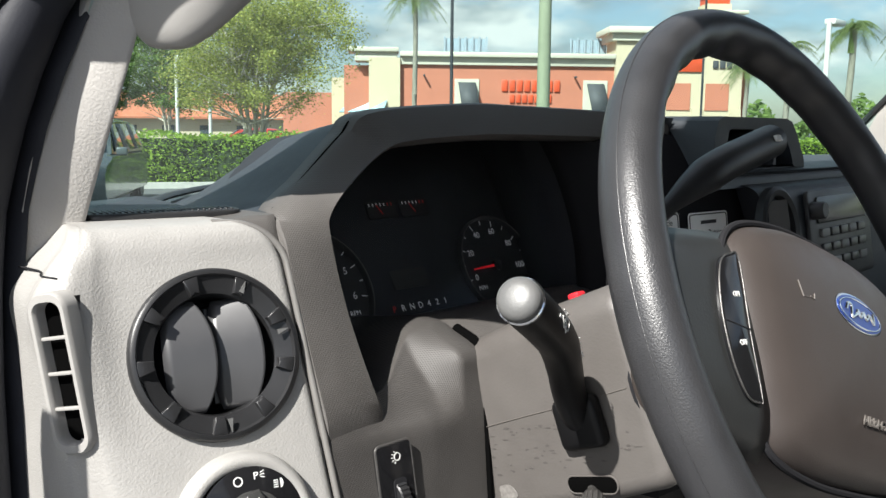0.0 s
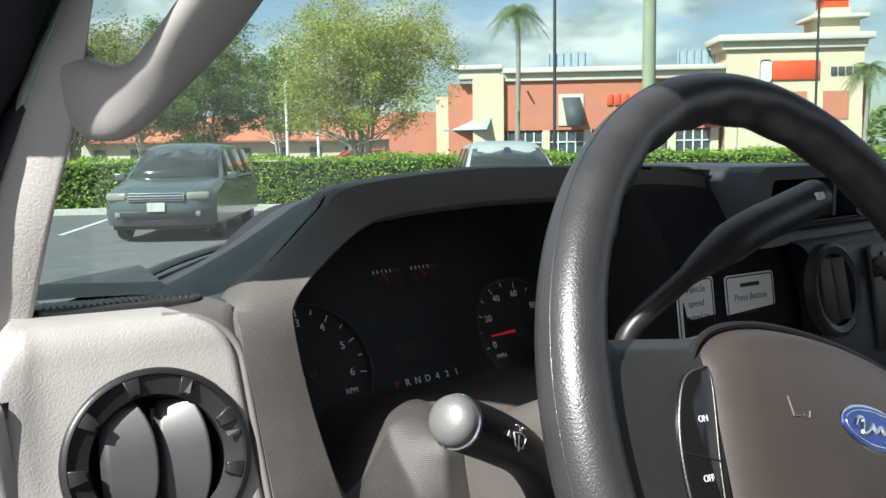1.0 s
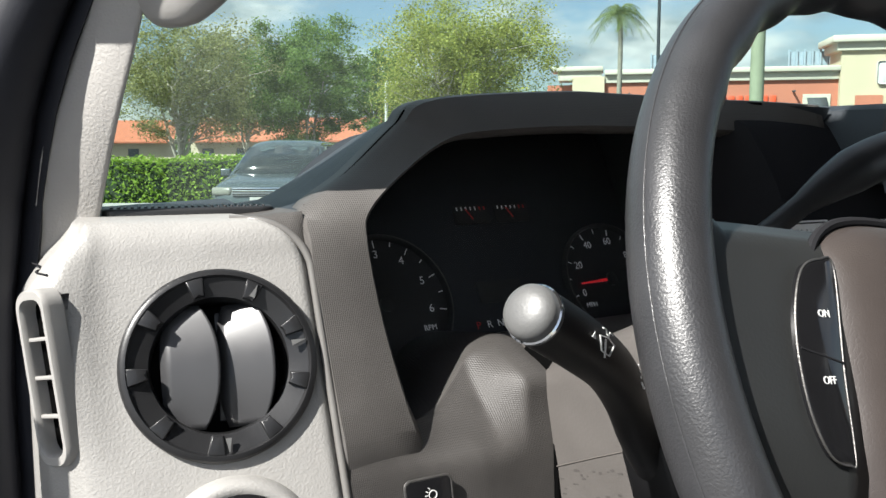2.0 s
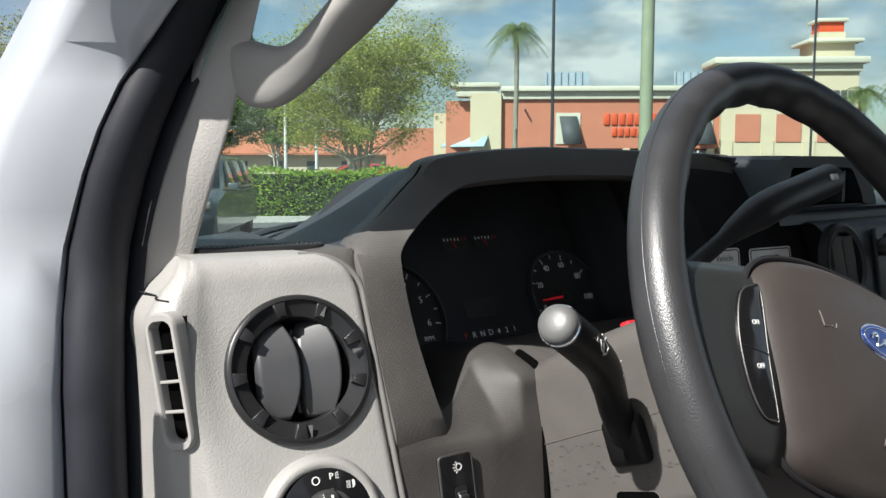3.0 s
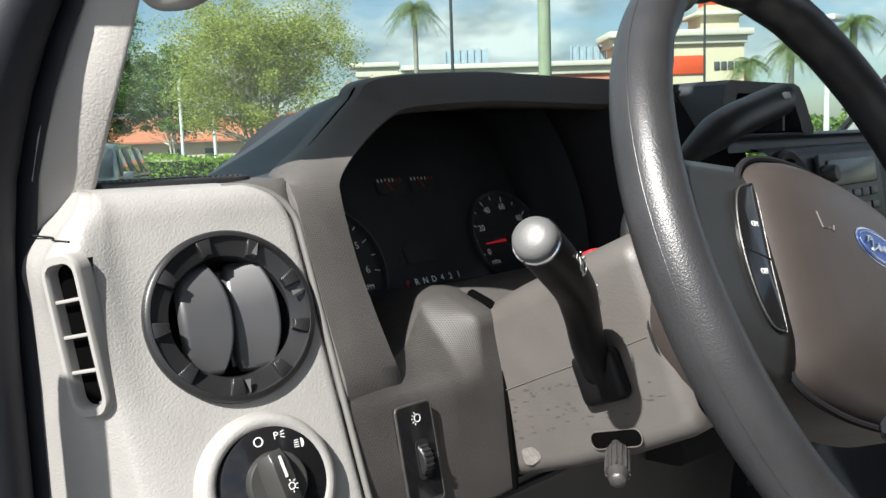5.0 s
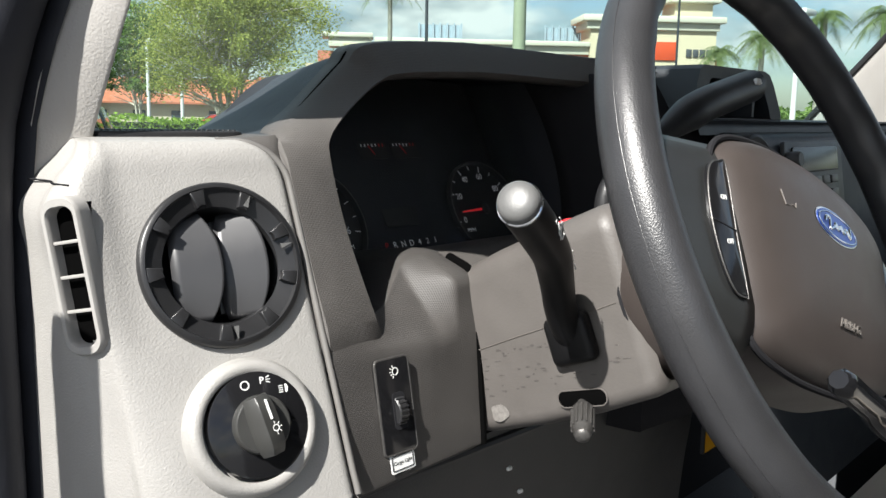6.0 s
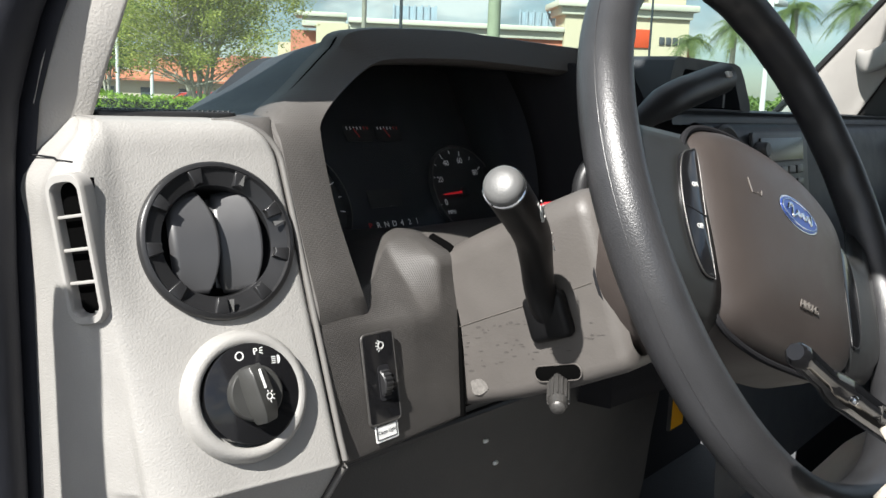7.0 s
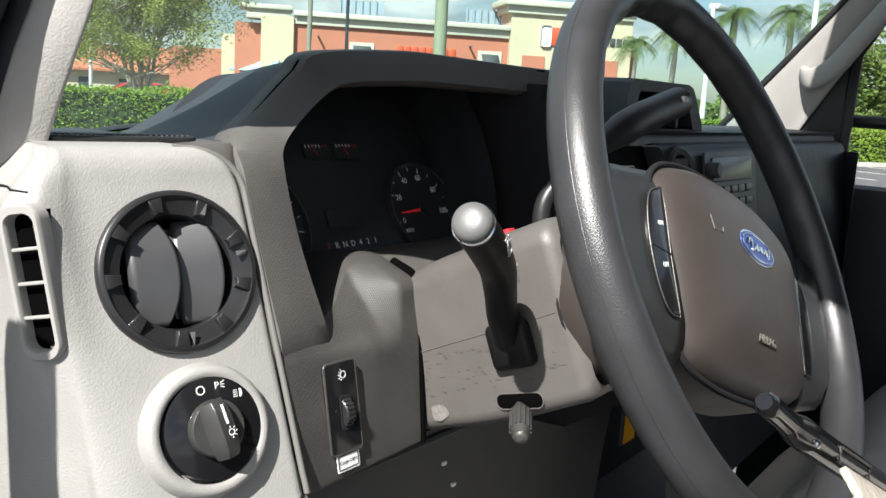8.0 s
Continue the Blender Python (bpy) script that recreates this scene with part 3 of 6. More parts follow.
# pad over the top, down to the windshield
A = [(0.316, 0.486, 1.4935), (0.328, 0.4845, 1.4960), (0.364, 0.4985, 1.5155), (0.398, 0.4995, 1.5445), (0.424, 0.4995, 1.5615), (0.537, 0.503, 1.5705), (0.66, 0.497, 1.5695), (0.74, 0.4785, 1.567), (0.80, 0.452, 1.5645)]
Bm = [(0.300, 0.55, 1.4925), (0.318, 0.565, 1.4930), (0.358, 0.60, 1.503), (0.41, 0.62, 1.530), (0.45, 0.64, 1.543), (0.55, 0.66, 1.559), (0.66, 0.69, 1.559), (0.74, 0.70, 1.557), (0.80, 0.70, 1.555)]
Cm = [(0.285, 0.60, 1.484), (0.315, 0.64, 1.479), (0.36, 0.70, 1.474), (0.44, 0.80, 1.474), (0.50, 0.87, 1.476), (0.60, 0.93, 1.480), (0.70, 0.97, 1.482), (0.76, 0.99, 1.482), (0.80, 1.0, 1.482)]
Dm = [(0.25, 0.60, 1.470), (0.285, 0.66, 1.470), (0.33, 0.74, 1.468), (0.43, 0.86, 1.466), (0.50, 0.94, 1.466), (0.60, 1.01, 1.466), (0.70, 1.05, 1.466), (0.76, 1.07, 1.466), (0.80, 1.08, 1.466)]
pad_rows = []
edge, mid, fore, base_ = (spline(r, 70) for r in (A, Bm, Cm, Dm))
for r0, r1, n_ in ((edge, mid, 10), (mid, fore, 12), (fore, base_, 6)):
    for k in range(n_):
        pad_rows.append([p.lerp(q, k / n_) for p, q in zip(r0, r1)])
pad_rows.append(base_)
pad_rows = [[p + Vector((0, 0.004, -0.010)) for p in edge], [p + Vector((0, 0.0008, -0.0025)) for p in edge]] + soften(pad_rows, 12)
part("top_pad", grid(pad_rows), M_PAD, dash, "charcoal dash top pad", angle=60)
part("groove", tube(spline([(x, y - 0.0025, z - 0.0005) for x, y, z in A[1:8]], 60), 0.0020, 8), M_GAP, dash)
flat = [[(0.172, 0.60, 1.4905), (0.21, 0.60, 1.4905), (0.26, 0.59, 1.4905), (0.32, 0.56, 1.4905)], [(0.18, 0.63, 1.488), (0.22, 0.66, 1.488), (0.28, 0.70, 1.488), (0.36, 0.74, 1.488)], [(0.19, 0.66, 1.47), (0.23, 0.70, 1.47), (0.30, 0.78, 1.47), (0.40, 0.86, 1.47)]]
part("corner_pad", grid(smooth_grid(flat, 20, 12)), M_PAD, dash)
strip_m = pose(0.270, 0.522, 1.4915, 0, 0, -14)
strip = part("rubber_strip", plate(rounded(0.100, 0.026, 0.009), 0.005, 0.002), M_BLACK, dash, "black ribbed rubber strip on the panel top", m=strip_m)
for k in range(24):
    part("rib", box((0.0018, 0.020, 0.0012), (-0.044 + 0.0038 * k, 0, 0.0052), 0.0004, 1), M_BLACK, strip)

part("inner_block", box((0.135, 0.24, 0.40), (0.782, 0.602, 1.345)), M_DARK, dash)
# middle and far side of the dash
cen = []
for z, y in ((1.05, 0.33), (1.20, 0.34), (1.35, 0.352), (1.44, 0.366), (1.478, 0.374), (1.492, 0.382), (1.497, 0.40), (1.497, 0.42)):
    cen.append([(x, y + (0.02 * max(0, (x - 1.35)) ** 2 if x > 1.35 else 0), z) for x in (0.845, 0.90, 0.97, 1.10, 1.25, 1.40, 1.55, 1.66, 1.70)])
part("centre_panel", grid(smooth_grid(cen, 60, 30)), M_PAD, dash, "charcoal centre panel")
topr = [[(x, y, z) for x in (0.795, 0.95, 1.10, 1.25, 1.40, 1.55, 1.70)] for y, z in ((0.396, 1.494), (0.40, 1.505), (0.415, 1.511), (0.60, 1.511), (0.90, 1.495))]
part("far_top_pad", grid(smooth_grid(topr, 40, 24)), M_PAD, dash)
endr = [[(x, y, z) for x, y in ((1.62, 0.335), (1.66, 0.345), (1.70, 0.38), (1.72, 0.45), (1.72, 0.60))] for z in (1.10, 1.30, 1.42, 1.46, 1.478)]
part("far_end_panel", grid(smooth_grid(endr, 20, 20)), M_PAD, dash)

# ---- walls of the cab ----
XC = 0.97


SEAL = [(0.90, 0.1795, 0.526), (1.43, 0.1795, 0.526), (1.47, 0.187, 0.537), (1.505, 0.1915, 0.538), (1.531, 0.1954, 0.528), (1.562, 0.200, 0.517), (1.584, 0.2072, 0.511), (1.608, 0.216, 0.506), (1.636, 0.2321, 0.5045), (1.70, 0.252, 0.478), (2.10, 0.345, 0.31)]


def seal_line(z, line=SEAL):
    """Where the seal's inner edge, or another line up the pillar, stands at a height."""
    for (z0, x0, y0), (z1, x1, y1) in zip(line, line[1:]):
        if z <= z1:
            f = (z - z0) / (z1 - z0)
            return Vector((x0 + (x1 - x0) * f, y0 + (y1 - y0) * f, z))


PILLAR_EDGE = [(1.455, 0.2165, 0.538), (1.49, 0.2185, 0.524), (1.552, 0.2275, 0.4995), (1.597, 0.239, 0.488), (1.65, 0.2435, 0.476), (1.80, 0.268, 0.420), (2.04, 0.315, 0.325)]


def pillar(sign):
    """Inner trim of a windshield pillar, swept up along its rake; sign 1 is the driver's side."""
    rows = []
    for z in ([1.455, 1.49] if sign > 0 else [1.38, 1.44, 1.49]) + [1.55, 1.61, 1.70, 1.80, 1.92, 2.04]:
        f = z - 1.49
        if sign > 0:
            o = seal_line(z) + Vector((-0.005, 0.006, 0))
            i = seal_line(z, PILLAR_EDGE)
        else:
            o = Vector((1.740 - 0.12 * f, 0.485 - 0.62 * f, z))
            i = Vector((1.712 - 0.12 * f, 0.638 - 0.88 * f, z))
        k = Vector((-0.4, -0.9, 0)) if sign > 0 else Vector((-0.8, -0.3, 0))
        b = Vector((0, 1, 0)) if sign > 0 else Vector((0.8, 0.5, 0))
        k = k * (0.4 if sign > 0 else 1.0)
        pts = [o + b * 0.05, o, o.lerp(i, 0.15) + k * 0.005, o.lerp(i, 0.5) + k * 0.010, o.lerp(i, 0.85) + k * 0.008, i, i + b * 0.018, i + b * 0.035]
        rows.append(pts)
    return grid(smooth_grid(rows, 30, 40))


solid("trim_pillar_driver", pillar(1), M_PILLAR, "light grey grained windshield pillar trim, partly sunlit", "pillar trim", "structure")
solid("trim_pillar_seam", tube(spline([(0.181, 0.545, 1.4668), (0.1838, 0.527, 1.4668), (0.1848, 0.508, 1.4668), (0.1800, 0.4945, 1.4665), (0.1840, 0.4825, 1.4660)], 16), 0.0006, 6), M_DARK, "dark seam under the pillar trim", "seam", "structure")
solid("trim_windshield_edge", tube([(1.708, 0.642, 1.487), (1.690, 0.50, 1.645), (1.668, 0.34, 1.83), (1.650, 0.20, 1.99)], 0.006, 8), M_BLACK, "black windshield edge seal beside the passenger pillar", "seal", "structure")
solid("trim_mirror_arm", tube([(1.815, 0.42, 1.535), (1.82, 0.20, 1.532), (1.83, -0.1, 1.53)], 0.013, 10), M_BLACK, "black mirror arm outside the passenger window", "mirror arm", "structure")
solid("trim_pillar_passenger", pillar(-1), M_PILLAR, "light grey windshield pillar trim at the passenger side", "pillar trim", "structure")


def grab_handle(sign):
    """A flat strap that grows out of the pillar trim: upper edge, lower edge, rounded section between."""
    t = thing("grab_handle", "light grey plastic grab handle on the windshield pillar", "grab handle")
    if sign > 0:
        upper = [(0.2401, 0.494, 1.6614), (0.2401, 0.490, 1.6516), (0.2435, 0.484, 1.6455), (0.2474, 0.474, 1.6410), (0.2517, 0.464, 1.6378), (0.2565, 0.455, 1.6366), (0.2612, 0.446, 1.6398), (0.2652, 0.437, 1.646), (0.2706, 0.422, 1.6578)]
        lower = [(0.2499, 0.494, 1.6289), (0.2463, 0.490, 1.6051), (0.2473, 0.484, 1.5975), (0.2534, 0.474, 1.5958), (0.2613, 0.464, 1.5975), (0.2717, 0.455, 1.6059), (0.2821, 0.446, 1.6185), (0.2945, 0.437, 1.6343), (0.3069, 0.422, 1.652)]
        for x, y, z in ((0.2975, 0.3875, 1.681), (0.306, 0.340, 1.722), (0.312, 0.285, 1.785), (0.305, 0.250, 1.83)):
            upper.append((x - 0.018, y, z + 0.003))
            lower.append((x + 0.018, y, z - 0.003))
    else:
        mid = [(1.722, 0.482, 1.650), (1.708, 0.470, 1.626), (1.685, 0.452, 1.610), (1.675, 0.412, 1.628), (1.67, 0.375, 1.675), (1.665, 0.33, 1.735), (1.66, 0.28, 1.80), (1.665, 0.22, 1.86), (1.68, 0.20, 1.90)]
        half = [(0.0, -0.004, 0.022), (0.006, 0.002, 0.024), (0.004, 0.012, 0.020), (0.0, 0.016, 0.012), (0.0, 0.016, 0.009), (0.0, 0.015, 0.010), (0.0, 0.015, 0.011), (0.0, 0.017, 0.011), (0.0, 0.020, 0.013)]
        upper = [Vector(m) + Vector(h) for m, h in zip(mid, half)]
        lower = [Vector(m) - Vector(h) for m, h in zip(mid, half)]
    a, b = spline(upper, 70), spline(lower, 70)
    c = [p.lerp(q, 0.5) for p, q in zip(a, b)]
    rings = []
    for i in range(70):
        d = (c[min(i + 1, 69)] - c[max(i - 1, 0)]).normalized()
        h = (b[i] - a[i]) / 2
        n = h.cross(d).normalized()
        ring = []
        for k in range(24):
            u, v = math.cos(2 * math.pi * k / 24), math.sin(2 * math.pi * k / 24)
            ring.append(c[i] + h * math.copysign(abs(u) ** 0.8, u) + n * 0.0105 * math.copysign(abs(v) ** 0.8, v))
        rings.append(ring + ring[:1])
    bm = grid(rings)
    bmesh.ops.remove_doubles(bm, verts=bm.verts, dist=1e-5)
    part("grip", bm, M_TRIM, t, angle=70)
    q = c[-3]
    part("end_cover", box((0.03, 0.04, 0.05), (q.x, q.y, q.z), 0.01, 3), M_TRIM, t)
    return t


grab_handle(1)
grab_handle(-1)


ZS = (0.95, 1.15, 1.32, 1.40, 1.45, 1.47, 1.50, 1.525, 1.55, 1.58, 1.61, 1.636, 1.67, 1.70, 1.75, 1.80, 1.85, 1.92, 2.04)


def strip_rows(profile):
    rows = []
    for z in ZS:
        base = seal_line(z)
        rows.append([Vector((base.x + dx, base.y + dy, z)) for dx, dy in profile])
    return rows


bulb = [(-0.0490, 0.03)] + [(-0.030 + 0.0190 * math.cos(a), 0.005 - 0.014 * math.sin(a)) for a in [math.pi * (1 - k / 9) for k in range(10)]] + [(-0.009, 0.010), (-0.005, 0.0), (-0.001, -0.003), (0.002, 0.004), (0.002, 0.03)]
solid("trim_door_seal", grid(strip_rows(bulb)), M_RUBBER, "black rubber door seal along the door opening", "door seal", "structure", angle=60)
# how far the jamb stands out rearwards of the seal, by height
JAMB_OUT = [(0.90, 0.0, 0.0), (1.50, 0.0, 0.0), (1.60, 0.0, -0.006), (1.64, 0.0, -0.020), (1.672, 0.0, -0.051), (1.71, 0.0, -0.072), (1.766, 0.0, -0.082), (2.10, 0.0, -0.10)]
jrows = []
for z in ZS:
    base = seal_line(z) + Vector((0, seal_line(z, JAMB_OUT).y, 0))
    wide = 0.060 + 0.09 * min(1.0, max(0.0, (1.56 - z) / 0.20)) ** 1.5
    jrows.append([Vector((base.x - 0.048 - wide * u, base.y + v, z)) for u, v in ((0.0, 0.06), (0.0, 0.026), (0.02, 0.016), (0.08, 0.012), (0.35, 0.020), (0.8, 0.036), (0.95, 0.046), (1.0, 0.06), (1.0, 0.16))])
solid("wall_door_jamb", grid(jrows), M_WHITE_PAINT, "white painted door jamb of the van", "door jamb", "structure", angle=60)
# unseen post, added and sized to throw a shade band on the end panel's side
post = box((0.030, 0.042, 0.86), (-0.02, 0.439, 1.150), 0.006, 2)
box((0.06, 0.12, 0.05), (-0.005, 0.505, 0.95), 0.006, 1, bm=post)
box((0.06, 0.12, 0.05), (-0.005, 0.505, 1.20), 0.006, 1, bm=post)
solid("door_shade_post", post, M_BLACK, "unseen black upright at the open driver's door, added to cast a shade band", "door frame", "structure")
fend = []
for z in (0.70, 0.95, 1.10, 1.22, 1.30, 1.36, 1.38):
    fend.append([(0.02 - 0.03 * math.sin(max(0, (1.38 - z)) * 2), y, z - 0.0) for y in (0.52, 0.60, 0.80, 1.10, 1.30)])
solid("wall_front_fender", grid(smooth_grid(fend, 16, 16)), M_WHITE_PAINT, "white painted front fender beside the door opening", "van body", "structure")

# windshield, curved at its base
base = [(0.200, 0.578), (0.225, 0.600), (0.31, 0.69), (0.42, 0.83), (0.54, 0.94), (0.70, 1.03), (0.85, 1.07), (0.97, 1.08)]
base += [(2 * XC - x, y) for x, y in reversed(base[:-1])]
ws = []
for z in (1.465, 1.60, 1.75, 1.90, 2.04):
    f = z - 1.465
    ws.append([Vector((x + (XC - x) * 0.09 * f / 0.6, y - 0.50 * f - 0.12 * f * max(0, (y - 0.6)), z)) for x, y in base])
glass = solid("window_windshield", grid(smooth_grid(ws, 48, 12)), M_WINDSHIELD, "clear curved windshield glass, faintly dusty", "windshield", "structure")
glass.visible_shadow = False
frit = tube(spline([(x + 0.004, y - 0.008, 1.478) for x, y in base], 60), 0.007, 8, squash=0.5)
solid("trim_windshield_seal", frit, M_BLACK, "black windshield base seal", "seal", "structure")

# roof, floor and back of the cab
roof = []
for y in (0.34, 0.26, 0.10, -0.6, -1.6):
    roof.append([(x, y, 2.03 + 0.10 * math.sin(math.pi * (x - 0.14) / 1.66)) for x in [0.14 + 1.66 * k / 12 for k in range(13)]])
shell(solid("ceiling", grid(roof), M_HEADLINER, "grey headliner under the white van roof", "ceiling", "structure"), 0.03)
solid("trim_roof_rail", box((0.07, 2.0, 0.09), (0.135, -0.66, 2.045), 0.02), M_WHITE_PAINT, "white roof rail above the door opening", "roof rail", "structure")
solid("floor", box((1.74, 2.6, 0.04), (0.97, -0.5, 0.70)), M_FLOOR, "dark rubber van floor", "floor", "structure")
solid("wall_firewall", box((1.74, 0.03, 0.75), (0.97, 0.78, 1.08)), M_DARK, "dark firewall behind the pedals", "firewall", "structure")
solid("wall_cab_back", box((1.74, 0.04, 1.35), (0.97, -1.2, 1.38)), M_HEADLINER, "grey partition behind the seats", "partition", "structure")
solid("wall_sill", box((0.10, 1.8, 0.12), (0.08, -0.3, 0.68), 0.02), M_WHITE_PAINT, "white door sill", "sill", "structure")

# passenger door with its window
solid("wall_passenger_door", box((0.06, 1.3, 0.70), (1.80, -0.12, 1.06), 0.02), M_PAD, "charcoal passenger door panel", "door", "structure")
mir = bmesh.new()
tri = [(1.75, 0.58, 1.40), (1.75, 0.39, 1.38), (1.75, 0.387, 1.50), (1.73, 0.382, 1.66), (1.735, 0.43, 1.64)]
lo = [mir.verts.new(p) for p in tri]
hi = [mir.verts.new((x + 0.03, y, z)) for x, y, z in tri]
mir.faces.new(lo), mir.faces.new(hi)
for i in range(len(tri)):
    mir.faces.new((lo[i], lo[(i + 1) % 5], hi[(i + 1) % 5], hi[i]))
solid("trim_mirror_sail", mir, M_BLACK, "black corner panel at the passenger window", "door trim", "structure")
solid("trim_window_post", tube([(1.765, 0.395, 1.36), (1.755, 0.392, 1.50), (1.735, 0.383, 1.66), (1.70, 0.24, 1.90), (1.69, 0.13, 2.02)], 0.011, 8), M_BLACK, "black passenger window post", "window frame", "structure")

# ---- things on the dash ----
POD_N = Vector((-0.22, -1.0, 0.35)).normalized()


def air_vent():
    m = frame_of(VENT_C, POD_N)
    t = thing("air_vent", "round charcoal air vent with two vanes in the grey end panel", "air vent", m)
    part("bezel", lathe([(0.0522, -0.012), (0.0526, 0.001), (0.0522, 0.0035), (0.0508, 0.0048), (0.0486, 0.0052), (0.0474, 0.0030), (0.0400, 0.0006), (0.0372, -0.0004), (0.0360, -0.005), (0.0360, -0.03)], 72), M_VENT, t, "charcoal ring with notches")
    part("throat", lathe([(0.0362, -0.004), (0.0362, -0.032), (0.0, -0.034)], 48), M_DARK, t)
    # notches and pointers round the ring
    for k in range(9):
        a = radians(40 * k + 14)
        bm = plate([(-0.0030, 0.0378), (0.0, 0.0384), (0.0030, 0.0378), (0.0050, 0.0482), (0.0, 0.0487), (-0.0050, 0.0482)], 0.0044, 0.0012)
        part("notch", bm, M_VENT, t, m=Matrix.Rotation(a, 4, "Z") @ Matrix.Translation((0, 0, 0.0004)))
    for a in (-28, -78, -178):
        bm = plate([(-0.0016, 0.0395), (0.0016, 0.0395), (0.0, 0.0475)], 0.0012)
        part("pointer", bm, M_SILVER, t, m=Matrix.Rotation(radians(a), 4, "Z") @ Matrix.Translation((0, 0, 0.0046)))
    for x0, tilt, w in ((-0.0150, -6, 0.031), (0.0150, -15, 0.032)):
        rows = []
        for k in range(19):
            v = -0.0335 + 0.067 * k / 18
            half = w / 2 * (1 - 0.42 * abs(v / 0.0335) ** 2.6)
            rows.append([(u * half - 0.003 * (v / 0.0335) ** 2, v, 0.002 - 0.006 * (v / 0.0335) ** 2 + 0.004 * (u + 1) * 0.5) for u in (-1, -0.6, -0.2, 0.2, 0.6, 0.9, 1)])
        ob = part("vane", grid(rows), M_VANE, t, m=Matrix.Translation((x0, 0, -0.006)) @ Matrix.Rotation(radians(tilt), 4, "Y"))
        shell(ob, 0.0022)
    part("hub_bar", box((0.006, 0.060, 0.008), (0.002, 0, -0.016), 0.001), M_VENT, t)
    return t


air_vent()


def headlight_switch():
    zc = 1.3195
    m = frame_of((0.2615, pod_y(0.2615, zc), zc), POD_N)
    t = thing("headlight_switch", "round black headlamp switch in a raised light grey ring", "headlight switch", m)
    part("ring", lathe([(0.0435, -0.004), (0.0425, 0.002), (0.0410, 0.0065), (0.0392, 0.0092), (0.0370, 0.0104), (0.0345, 0.0100), (0.0328, 0.0088), (0.0322, 0.004)], 72), M_POD, t, "raised light grey ring", m=Matrix.Translation((-0.0025, -0.001, 0)))
    part("dial_face", lathe([(0.0324, 0.002), (0.0322, 0.0090), (0.0310, 0.0097), (0.0, 0.0097)], 64), M_GLOSS, t, "black dial face")
    turn = Matrix.Rotation(radians(12), 4, "Z")
    part("knob_base", lathe([(0.0180, 0.0095), (0.0176, 0.0145), (0.0166, 0.0156), (0.0, 0.0160)], 48), M_KNOB, t, "worn dark grey knob")
    rows = []
    for k in range(17):
        v = -0.0190 + 0.0365 * k / 16
        half = 0.0098 * (1 - 0.30 * abs(v / 0.019) ** 3)
        top_ = 0.0125 * (1 - 0.40 * abs(v / 0.019) ** 4)
        rows.append([(u * half, v, 0.0145 + h * top_) for u, h in ((-1, 0.0), (-0.92, 0.25), (-0.45, 0.96), (-0.36, 1.0), (-0.25, 0.98), (0.5, 0.80), (0.72, 0.70), (0.92, 0.25), (1, 0.0))])
    grip = grid(rows)
    for row in (rows[0], rows[-1]):
        grip.faces.new([grip.verts.new(p) for p in row])
    part("grip", grip, M_KNOB, t, m=turn, angle=35)
    part("grip_mark", box((0.0015, 0.0125, 0.0006), (0.0018, 0.0085, 0.0258), 0.0), M_WHITE_INK, t, m=turn)
    part("off_symbol", lathe([(0.0022, 0.0097), (0.0022, 0.0101), (0.0029, 0.0101), (0.0029, 0.0097)], 24), M_WHITE_INK, t, m=Matrix.Translation((-0.0065, 0.0245, 0)))
    text("parking_symbol", "P", 0.0062, M_WHITE_INK, t, Matrix.Translation((0.0045, 0.0258, 0.0099)))
    for k in (-1, 0, 1):
        part("parking_ray", box((0.0026, 0.0005, 0.0003), (0.0085, 0.0262 + 0.0016 * k, 0.0099), rot=Matrix.Rotation(radians(20 * k), 3, "Z")), M_WHITE_INK, t)
    lamp = plate([(0.0018 * math.cos(radians(a)), 0.0028 * math.sin(radians(a))) for a in range(-90, 91, 20)], 0.0003)
    part("lamp_symbol", lamp, M_WHITE_INK, t, m=Matrix.Translation((0.0190, 0.0190, 0.0098)))
    for k in range(4):
        part("lamp_ray", box((0.0028, 0.0005, 0.0003), (0.0162, 0.0170 + 0.0013 * k, 0.0099)), M_WHITE_INK, t)
    part("sun_symbol", lathe([(0.0016, 0), (0.0016, 0.0003), (0.0021, 0.0003), (0.0021, 0)], 20), M_WHITE_INK, t, m=turn @ Matrix.Translation((0.0025, -0.0035, 0.0255)))
    for k in range(8):
        part("sun_ray", box((0.0014, 0.0004, 0.0003), (0.0033, 0, 0)), M_WHITE_INK, t, m=turn @ Matrix.Translation((0.0025, -0.0035, 0.0256)) @ Matrix.Rotation(radians(45 * k), 4, "Z"))
    return t


headlight_switch()


def side_vent():
    """Narrow demister grille on the panel's side."""
    m = SIDE_VENT @ Matrix.Translation((0, 0, -0.0004))
    t = thing("side_vent", "narrow light grey side window demister with four slots", "side vent", m)
    W, H = 0.0205, 0.080
    outer, inner = rounded(W + 0.0062, H + 0.0115, 0.0098, 8), rounded(W - 0.002, H, 0.0065, 8)
    bm = bmesh.new()
    prof = [(outer, -0.006), (outer, 0.0012), ([(x * 0.985, y * 0.995) for x, y in outer], 0.0034), ([(x * 0.93, y * 0.978) for x, y in outer], 0.0046), ([(x * 1.10, y * 1.018) for x, y in inner], 0.0046), ([(x * 1.02, y * 1.004) for x, y in inner], 0.0034), (inner, 0.0012), (inner, -0.012)]
    grid([[(x, y, z) for x, y in ring] for ring, z in prof], bm, wrap=True)
    part("frame", bm, M_TRIM, t)
    part("slot_back", plate(inner, 0.001), M_GAP, t, m=Matrix.Translation((0, 0, -0.0050)))
    for k in (-1, 0, 1):
        part("bar", box((W, 0.0020, 0.0026), (0, 0.0200 * k, 0.0008), 0.0005), M_TRIM, t)
    return t


side_vent()


